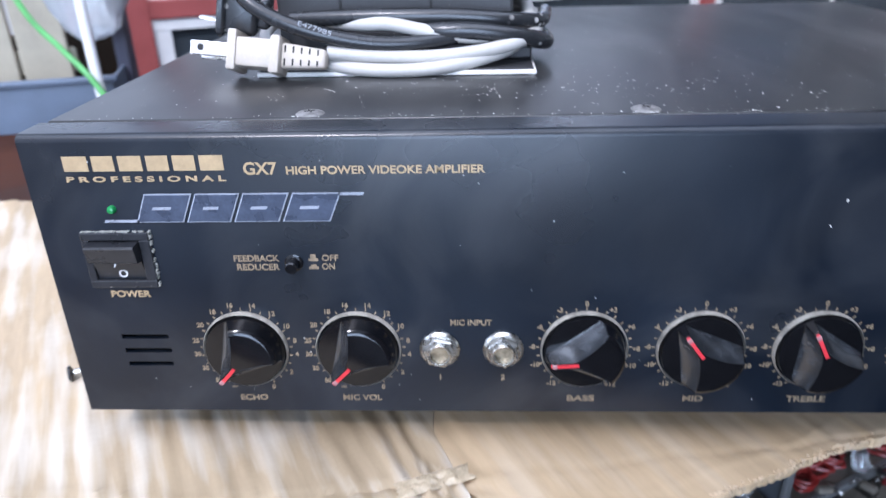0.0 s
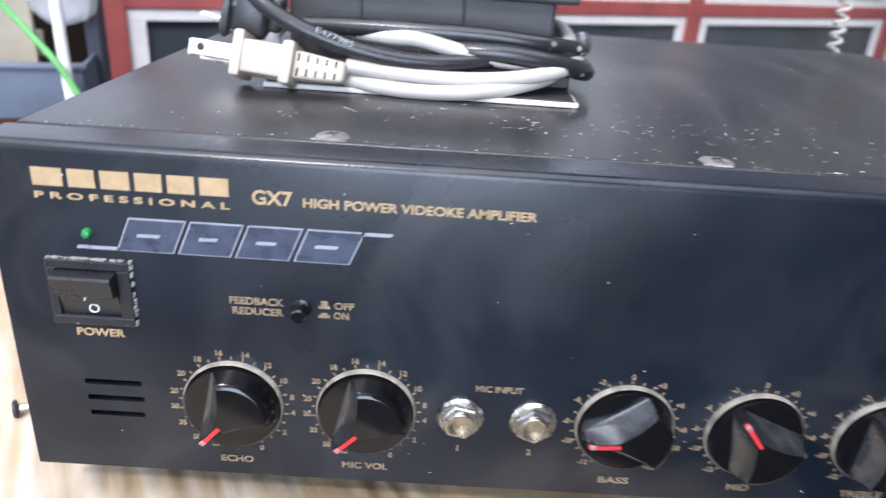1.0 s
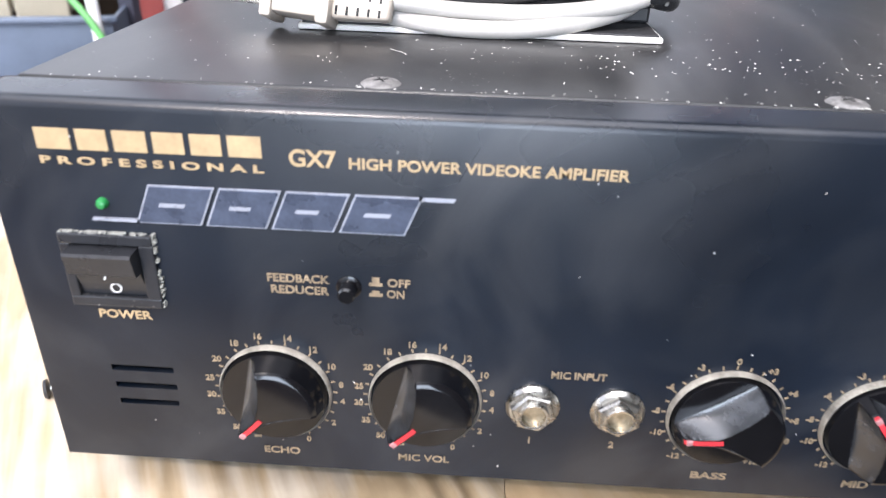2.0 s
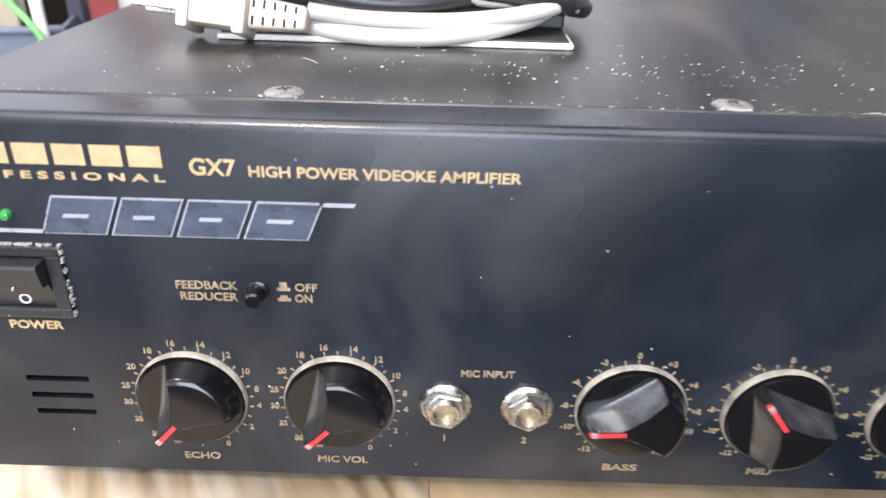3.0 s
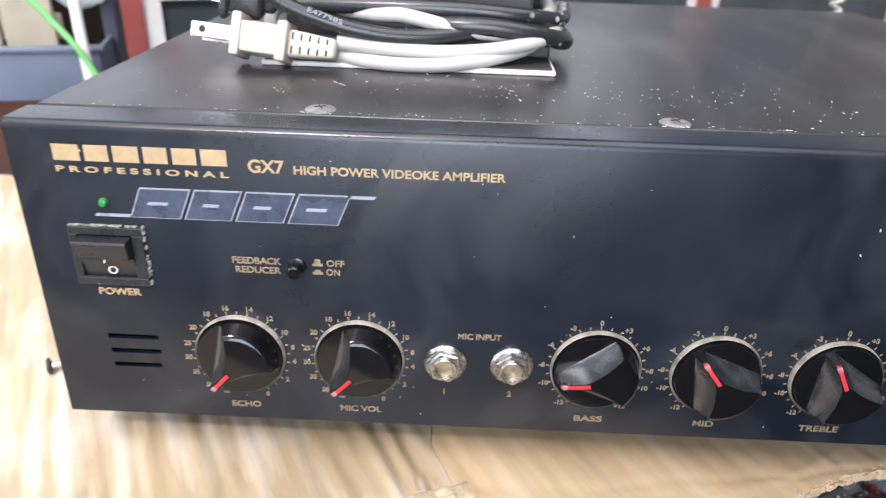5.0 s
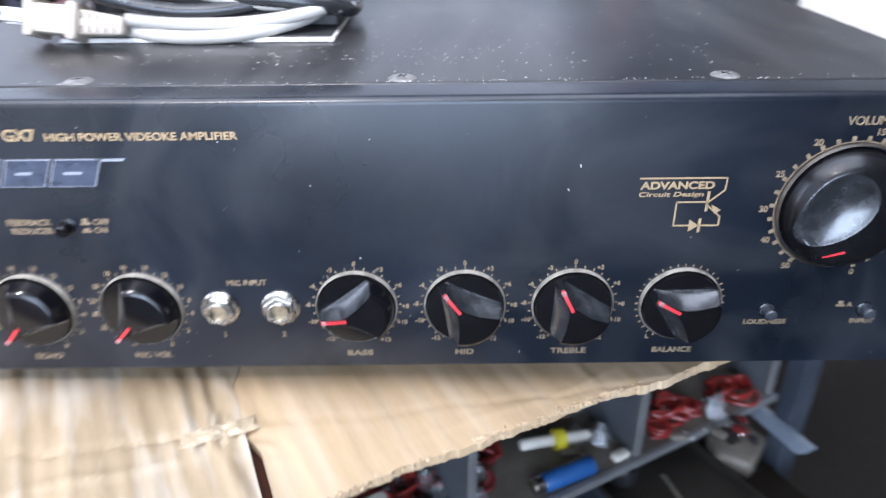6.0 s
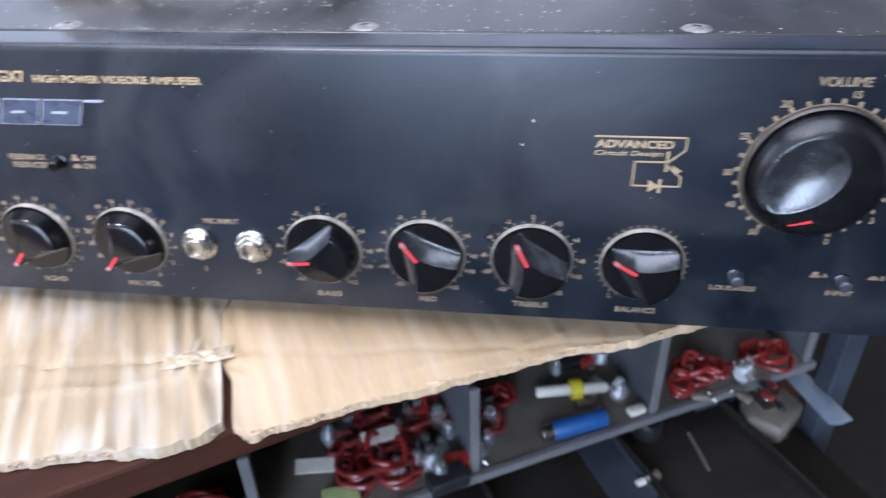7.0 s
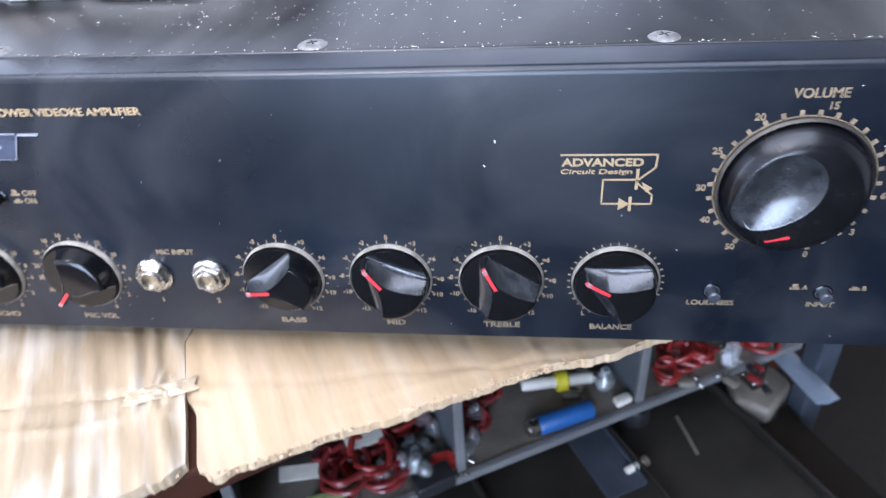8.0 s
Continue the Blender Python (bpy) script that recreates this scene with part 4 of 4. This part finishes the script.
part("tray_base", box(0, 0.46, 0, 0.17, 0.001, 0.004), bin_grey, org)
part("front_rim", box(-0.004, 0.464, -0.0055, 0.0, -0.001, 0.0062, 0.0008), bin_rim, org)
part("back_wall", box(0, 0.46, 0.167, 0.170, 0.004, 0.060, 0.001), bin_clear, org)
for x in (0.0, 0.152, 0.304, 0.457):
    d = part("divider", box(x, x + 0.003, 0.004, 0.167, 0.004, 0.086, 0.001), bin_clear, org)
    part("divider_edge", box(x - 0.002, x + 0.005, -0.001, 0.004, 0.004, 0.087, 0.0012), bin_rim, d)
for x in (0.01, 0.440):
    part("foot", box(x, x + 0.01, 0.01, 0.16, SHELF + 0.229, 0.001), bin_shaded, org)
low_tray = empty("lower_tray", ROOM @ pose(0.17, -0.17, SHELF, 0, 0, 2), label="grey plastic tray on the lower shelf, coloured dark for the shade there", category="tray")
part("tray_base", box(0, 0.375, 0, 0.20, 0.0, 0.004), bin_shaded, low_tray)
part("front_rim", box(0, 0.375, -0.003, 0.0, 0.0, 0.012, 0.001), bin_shaded, low_tray)
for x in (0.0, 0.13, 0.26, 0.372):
    part("divider", box(x, x + 0.003, 0.0, 0.20, 0.004, 0.014, 0.001), bin_shaded, low_tray)


def build_blue(a, c):
    """A sleeved capacitor lying between two points."""
    m = Matrix.Translation(a) @ (Vector(c) - Vector(a)).to_track_quat("X", "Z").to_matrix().to_4x4()
    n = (Vector(c) - Vector(a)).length
    e = empty("blue_capacitor", m, label="blue sleeved capacitor lying in a parts tray", category="capacitor")
    part("sleeve", lathe([(0.0062, 0.006), (0.0074, 0.008), (0.0074, n - 0.001), (0.006, n)], 20, "Z", m=pose(0, 0, 0, 0, 90, 0)), blue_wrap, e, smooth=True)
    part("cap", lathe([(0.0052, -0.003), (0.0062, -0.002), (0.0062, 0.006)], 20, "Z", m=pose(0, 0, 0, 0, 90, 0)), nickel, e, smooth=True)


build_blue((0.304, 0.134, -0.2165), (0.350, 0.156, -0.2165))
GROUND = -0.2245


def part_bit(kind, x, y, rz, colour, label, size=1.0, z=GROUND):
    e = pose(x, y, z, 0, 0, rz)
    if kind == "adapter":
        t = empty("plug_adapter", e, label=label, category="connector")
        part("barrel", lathe([(0.004, -0.029), (0.0048, -0.027), (0.0048, 0.026), (0.004, 0.028)], 16, "Z", m=pose(0, 0, 0.0088, 0, 90, 0)), cream_tag, t, smooth=True)
        part("band", lathe([(0.0078, -0.005), (0.0088, -0.004), (0.0088, 0.004), (0.0078, 0.005)], 18, "Z", m=pose(0.003, 0, 0.0088, 0, 90, 0)), colour, t, smooth=True)
        part("tip", lathe([(0.0034, 0.027), (0.0036, 0.036), (0.002, 0.038)], 14, "Z", m=pose(0, 0, 0.0088, 0, 90, 0)), nickel, t, smooth=True)
    elif kind == "block":
        t = empty("component_block", e, label=label, category="component")
        part("casing", box(-0.012 * size, 0.012 * size, -0.007 * size, 0.007 * size, 0, 0.010 * size, 0.0018, 3), colour, t, smooth=True)
        part("lead_wire", tube([(0.012 * size, -0.003, 0.003), (0.018 * size, -0.003, 0.003), (0.022 * size, -0.005, 0.001)], 0.0006, 6, 4), nickel, t)
        part("lead_wire", tube([(0.012 * size, 0.003, 0.003), (0.018 * size, 0.003, 0.003), (0.021 * size, 0.006, 0.001)], 0.0006, 6, 4), nickel, t)
    elif kind == "tag":
        t = tagged(part("paper_tag", box(-0.014 * size, 0.014 * size, -0.006 * size, 0.006 * size, 0, 0.0010, 0.0003), colour, m=e @ pose(0, 0, 0, 10, 6, 0)), label, "tag")
    elif kind == "coil":
        q = random.Random(int(1e5 * (x + 3 * y)))
        pts = []
        for a in range(26):
            r = size * q.uniform(0.006, 0.015)
            pts.append((r * math.cos(a * 1.1), r * math.sin(a * 1.1), 0.0022 + 0.0007 * a * size * q.uniform(0.5, 1)))
        t = tagged(part("wire_tangle", tube(pts, 0.0016 * size, 7, 5), colour, m=e, smooth=True), label, "wire")
    else:
        t = tagged(part("glass_bulb", lathe([(0.0, 0), (0.006 * size, 0.002), (0.0085 * size, 0.009 * size), (0.005 * size, 0.016 * size), (0.003 * size, 0.021 * size), (0, 0.022 * size)], 16, "Z"), colour, m=e, smooth=True), label, "bulb")
    return t


part_bit("adapter", 0.325, 0.182, 12, yellow_plastic, "cream connector with a yellow band in a parts tray")
part_bit("block", 0.322, 0.218, 20, black_plastic, "small black component in a parts tray", 0.9)
part_bit("block", 0.338, 0.222, 40, red_plastic, "small red component in a parts tray", 0.6)
part_bit("bulb", 0.350, 0.224, 0, glass_bulb, "tiny clear bulb in a parts tray", 0.8)
part_bit("bulb", 0.312, 0.208, 0, glass_bulb, "tiny clear bulb in a parts tray", 0.8)
part_bit("block", 0.375, 0.170, 30, cream_tag, "small cream component in a parts tray", 0.6)
part_bit("bulb", 0.362, 0.185, 0, glass_bulb, "tiny clear bulb in a parts tray")
for x, y, z in ((0.168, 0.140, 1.3), (0.175, 0.120, 1.2), (0.176, 0.088, 1.5), (0.200, 0.092, 1.3), (0.160, 0.100, 1.0), (0.264, 0.165, 0.9), (0.262, 0.140, 0.9)):
    part_bit("coil", x, y, 20, dark_red, "tangle of dark red wire in a parts tray", z)
for x, y, z in ((0.424, 0.215, 1.2), (0.440, 0.220, 1.0), (0.494, 0.240, 1.1), (0.478, 0.243, 0.9), (0.412, 0.198, 0.8)):
    part_bit("coil", x, y, 50, red_wire, "tangle of red wire in a parts tray", z)
part_bit("tag", 0.184, 0.108, 32, cream_tag, "cream paper tag lying on red wires", 1.0, GROUND + 0.02)
part_bit("tag", 0.140, 0.084, 16, cream_tag, "cream paper tag in a parts tray", 1.0, GROUND + 0.010)
part_bit("block", 0.243, 0.104, 20, red_plastic, "flat red component in a parts tray", 0.9)
part_bit("block", 0.236, 0.086, 32, black_plastic, "small black component in a parts tray", 1.2)
for x, y, z in ((0.205, 0.150, 0.9), (0.222, 0.140, 1.1), (0.150, 0.140, 0.8), (0.142, 0.115, 0.9), (0.215, 0.118, 0.7), (0.464, 0.214, 0.9), (0.470, 0.226, 0.8), (0.226, 0.165, 0.7)):
    part_bit("bulb", x, y, 0, glass_bulb, "tiny clear bulb in a parts tray", z)
q = random.Random(21)
for i in range(26):
    part_bit("bulb", q.uniform(0.185, 0.262), q.uniform(0.085, 0.165), 0, glass_bulb, "tiny clear bulb in a parts tray", q.uniform(0.6, 1.05))
for i in range(9):
    part_bit("block", q.uniform(0.305, 0.40), q.uniform(0.165, 0.245), q.uniform(0, 180), q.choice((cream_tag, dull_cream, steel_pale, black_plastic)), "small pale or dark component in a parts tray", q.uniform(0.35, 0.6))
for x, y, z in ((0.222, 0.150, 1.2), (0.205, 0.135, 1.0), (0.188, 0.100, 1.4), (0.270, 0.172, 0.9)):
    part_bit("coil", x, y, 80, red_wire, "tangle of red wire in a parts tray", z)
for i in range(10):
    part_bit("block", q.uniform(0.42, 0.49), q.uniform(0.185, 0.245), q.uniform(0, 180), q.choice((dark_red, dull_cream, black_plastic)), "small red or dark component in a parts tray", q.uniform(0.35, 0.6))
part_bit("block", 0.165, 0.062, 20, lime_plastic, "pale lime plastic component in a parts tray", 1.1)

S2 = SHELF + 0.0005
part_bit("block", 0.028, 0.098, 20, red_plastic, "bright red plastic component on a shelf", 1.6, S2)
part_bit("coil", 0.040, 0.080, 20, dark_red, "tangle of dark red wire on a shelf", 1.9, S2)
part_bit("coil", 0.062, 0.068, 60, dark_red, "tangle of dark red wire on a shelf", 1.7, S2)
part_bit("tag", -0.025, 0.078, 16, cream_tag, "cream paper strip on a shelf", 1.8, S2)
part_bit("block", 0.070, 0.100, 70, black_plastic, "black component on a shelf", 1.5, S2)

# ---- steel frame beside the table ----
fr = empty("steel_stand", label="blue grey painted steel stand beside the table", category="stand")
part("upright", box(-0.012, 0.012, -0.009, 0.009, FLOOR, -0.06, 0.002), steel_paint, fr, m=pose(0.553, 0.252, 0, 0, 0, 28))
part("bar", tube([(0.5225, 0.276, -0.2585), (0.5465, 0.206, -0.2545)], 0.011, 4, 2, flat=0.3), steel_pale, fr, "paler steel bar")
part("foot_rail", box(-0.014, 0.014, -0.30, 0.30, FLOOR, FLOOR + 0.025, 0.002), steel_paint, fr, m=pose(0.553, 0.252, 0, 0, 0, 28))


def moulded_cover():
    """A shallow rounded housing lying open side down, one corner cut away."""
    b = outline([(-0.028, -0.020), (0.018, -0.025), (0.029, -0.005), (0.025, 0.021), (-0.008, 0.025), (-0.028, 0.010)], 0.020)
    bmesh.ops.transform(b, matrix=Matrix.Rotation(radians(-90), 4, "X"), verts=b.verts)
    bmesh.ops.bevel(b, geom=b.edges[:], offset=0.005, segments=3, affect="EDGES", profile=0.5)
    low = min(v.co.z for v in b.verts)
    for v in b.verts:
        v.co.z -= low
    return tagged(part("plastic_cover", b, dull_cream, smooth=True, m=pose(0.509, 0.254, SHELF, 0, 0, 58)), "cream moulded plastic cover beside a steel stand, coloured dull for the shade there", "cover")


moulded_cover()
plate = empty("steel_plate", pose(0.484, 0.243, SHELF, 0, 0, 28), label="dull blue grey folded steel plate lying on a shelf", category="plate")
part("sheet", box(-0.030, 0.030, -0.028, 0.026, 0.0, 0.002, 0.0006), steel_paint, plate)
part("folded_edge", box(-0.030, 0.030, 0.026, 0.028, 0.0, 0.010, 0.0006), steel_paint, plate)
strip = empty("steel_strip", pose(0.362, 0.182, SHELF + 0.0045, 0, 0, 28), label="dark steel strip lying in the lower tray", category="strip")
part("web", box(-0.018, 0.018, -0.045, 0.035, 0.0, 0.0016, 0.0005), steel_paint, strip)
part("lip", box(0.0165, 0.018, -0.045, 0.035, 0.0016, 0.007, 0.0004), steel_paint, strip)
rod = [(0.4344, 0.2234, SHELF + 0.0062), (0.440, 0.203, SHELF + 0.0062), (0.4449, 0.1831, SHELF + 0.0062)]
tagged(part("thin_rod", tube(rod, 0.0016, 8, 4), dull_cream, smooth=True), "thin pale rod lying in the lower tray", "rod")
jar = empty("bottle_cap", pose(0.397, 0.221, SHELF + 0.0045), label="small black ribbed screw cap in the lower tray", category="cap")
part("side", lathe([(0.012, 0.0), (0.0125, 0.001), (0.0122, 0.016), (0.0112, 0.018), (0.0, 0.0184)], 24, "Z"), black_plastic, jar, smooth=True)
for i in range(14):
    a = 2 * math.pi * i / 14
    part("rib", box(0.0120, 0.0132, -0.0006, 0.0006, 0.001, 0.015), black_plastic, jar, m=Matrix.Rotation(a, 4, "Z"))
peg = empty("cream_peg", pose(0.392, 0.166, SHELF + 0.0045, 0, 0, 32), label="short cream plastic peg in the lower tray", category="peg")
part("shaft", lathe([(0.0026, -0.010), (0.0032, -0.009), (0.0032, 0.007), (0.0026, 0.008)], 14, "Z", m=pose(0, 0, 0.0036, 0, 90, 0)), cream_tag, peg, smooth=True)
part("head", lathe([(0.0030, 0.007), (0.0044, 0.008), (0.0044, 0.011), (0.0030, 0.012)], 14, "Z", m=pose(0, 0, 0.0045, 0, 90, 0)), dull_cream, peg, smooth=True)


# ---- behind: red framed window and stored things ----
win = tagged(empty("window_1", ROOM @ pose(0.045, 1.04, 0)), "red painted window frame with white beads and dark panes", "window", kind="structure")
part("rail", box(0.04, 2.1, 0, 0.045, 0.036, 0.068, 0.003), red_frame, win)
part("rail", box(0.04, 2.1, 0, 0.045, -0.62, -0.55, 0.003), red_frame, win)
part("rail", box(0.04, 2.1, 0, 0.045, 0.60, 0.66, 0.003), red_frame, win)
for x in (0.04, 1.30, 2.06):
    part("stile", box(x, x + 0.045, -0.002, 0.047, -0.62, 0.66, 0.003), red_frame, win)
for x0, x1 in ((0.085, 1.30), (1.345, 2.06)):
    for z0, z1 in ((-0.55, 0.036), (0.068, 0.60)):
        bd = box(x0, x1, 0.004, 0.03, z1 - 0.018, z1)
        bd = box(x0, x1, 0.004, 0.03, z0, z0 + 0.018, bm=bd)
        bd = box(x0, x0 + 0.028, 0.005, 0.029, z0 + 0.018, z1 - 0.018, bm=bd)
        bd = box(x1 - 0.02, x1, 0.005, 0.029, z0 + 0.018, z1 - 0.018, bm=bd)
        part("bead", bd, white_frame, win, "white painted bead")
        part("pane", box(x0 + 0.015, x1 - 0.015, 0.014, 0.019, z0 + 0.015, z1 - 0.015), pane_dark if z0 < 0 else pane_clear, win, "dark glass pane" if z0 < 0 else "clear glass pane")

panel_low = tagged(part("wainscot", box(-1.78, 2.15, 1.10, 1.13, FLOOR, 0.02, 0.002), dark_board, m=ROOM), "dark boarding behind the window frame", "boarding", kind="structure")


def slat_crate():
    e = empty("slatted_crate", pose(-0.60, 0.60, CARD_Z - 0.005, 0, 0, 22), label="brown slatted wooden crate behind the amplifier", category="crate")
    for i in range(9):
        part("slat", box(-0.30 + 0.062 * i, -0.243 + 0.062 * i, -0.006, 0.006, 0.0, 0.135 + 0.006 * math.sin(i * 2.1), 0.002), tan_stuff, e)
    part("rail", box(-0.30, 0.26, 0.006, 0.018, 0.03, 0.06, 0.002), tan_stuff, e)


def plastic_bin():
    e = empty("plastic_bin", pose(-0.465, 0.47, CARD_Z - 0.005, 0, 0, 16), label="blue grey plastic bin behind the amplifier", category="bin")
    part("front", box(-0.30, 0.24, -0.002, 0.002, 0.0, 0.052, 0.001), blue_bin, e)
    part("rim", box(-0.305, 0.245, -0.006, 0.006, 0.050, 0.056, 0.002), blue_bin, e)
    part("side", box(0.236, 0.240, 0.002, 0.11, 0.0, 0.052, 0.001), blue_bin, e)
    part("base", box(-0.30, 0.236, 0.002, 0.11, 0.0, 0.004), blue_bin, e)


def hanging_bag():
    b = bmesh.new()
    bmesh.ops.create_uvsphere(b, u_segments=40, v_segments=26, radius=1)
    for v in b.verts:
        p = v.co.copy()
        k = 1 + 0.16 * noise.noise(p * 2.2) + 0.07 * noise.noise(p * 6)
        v.co = Vector((p.x * 0.055 * k, p.y * 0.03 * k, p.z * 0.085 * k + 0.085))
    return tagged(part("plastic_bag", b, bag_film, smooth=True, m=pose(-0.275, 0.60, 0.062)), "crumpled clear white plastic bag on a crate", "bag")


slat_crate()
plastic_bin()
hanging_bag()
tagged(part("white_stick", tube([(-0.236, 0.52, 0.30), (-0.238, 0.51, 0.09), (-0.230, 0.50, CARD_Z - 0.004)], 0.0055, 12, 6), white_frame, smooth=True), "thin white plastic stick leaning upright", "stick")
tagged(part("green_cord", tube([(-0.34, 0.53, 0.19), (-0.305, 0.52, 0.105), (-0.268, 0.51, 0.065), (-0.235, 0.495, 0.036), (-0.20, 0.485, CARD_Z)], 0.0032, 10, 8), green_strap, smooth=True), "bright green plastic cord hanging down", "cord")
tagged(part("dark_post", box(-0.268, -0.252, 0.62, 0.64, CARD_Z - 0.005, 0.4, 0.002), post_dark), "dark blue grey upright post", "post")
coil = [(0.497 + 0.0050 * math.cos(a) + 0.004 * math.sin(a * 0.02), 0.50 + 0.0050 * math.sin(a), CARD_Z - 0.002 + 0.0016 * a) for a in (k * 0.7 for k in range(300))]
tagged(part("coiled_cord", tube(coil, 0.0017, 8, 2), white_pvc, smooth=True), "white coiled cord standing behind the amplifier", "cord")
pk = empty("cream_carton", pose(0.80, 0.56, CARD_Z - 0.005, 0, 0, 28), label="cream white carton beside the amplifier", category="carton")
part("carton_body", box(-0.14, 0.14, -0.09, 0.09, 0, 0.10, 0.003), cream_tag, pk)
part("carton_flap", box(-0.14, 0.14, -0.092, 0.0, 0.1005, 0.1025, 0.001), foam_white, pk)

# ---- dust and lint ----
def dust(name, count, x0, x1, place, seed, label):
    q = random.Random(seed)
    b = bmesh.new()
    for i in range(count):
        c = place(q.uniform(x0, x1), q)
        r = q.choice((0.00013, 0.00016, 0.0002, 0.0002, 0.00032))
        st = q.uniform(1, 2.6)
        an = q.uniform(0, 3.14)
        ring = []
        for k in range(5):
            a = k * 1.2566
            dx, dy = r * st * math.cos(a), r * math.sin(a)
            ring.append((dx * math.cos(an) - dy * math.sin(an), dx * math.sin(an) + dy * math.cos(an)))
        ax, ay, nrm = c[1], c[2], c[3]
        vs = [b.verts.new(c[0] + ax * p + ay * t + nrm * 0.00012) for p, t in ring]
        tip = b.verts.new(c[0] + nrm * 0.00035)
        for k in range(5):
            b.faces.new((vs[k], vs[(k + 1) % 5], tip))
    ob = part(name, b, dust_white, amp, label)
    ob["kind"] = "stuff"


X, Y, Z = Vector((1, 0, 0)), Vector((0, 1, 0)), Vector((0, 0, 1))


def on_cover(x, q):
    y = 0.02 + 0.30 * q.random() ** 2.2
    if q.random() < 0.25:
        x, y = 0.20 + q.gauss(0, 0.05), 0.045 + abs(q.gauss(0, 0.022))
    elif q.random() < 0.35:
        y = 0.0186 + abs(q.gauss(0, 0.0012))
    return Vector((min(max(x, 0.006), W - 0.006), y, TOP)), X, Y, Z


def on_panel(x, q):
    return Vector((x, 0, q.uniform(0.004, H - 0.006))), X, Z, -Y


dust("cover_dust", 430, 0.01, W - 0.01, on_cover, 5, "scattered pale dust flecks")
curl = [(0.098 + 0.004 * math.cos(a) * (1 - a / 5), 0.058 + 0.006 * math.sin(a * 0.6), TOP + 0.0002 + 0.0001 * a) for a in (k * 0.5 for k in range(9))]
part("lint_thread", tube(curl, 0.00008, 6, 4), dust_white, amp, "curled pale lint thread")
dust("panel_dust", 36, 0.01, W - 0.01, on_panel, 8, "few pale dust flecks")
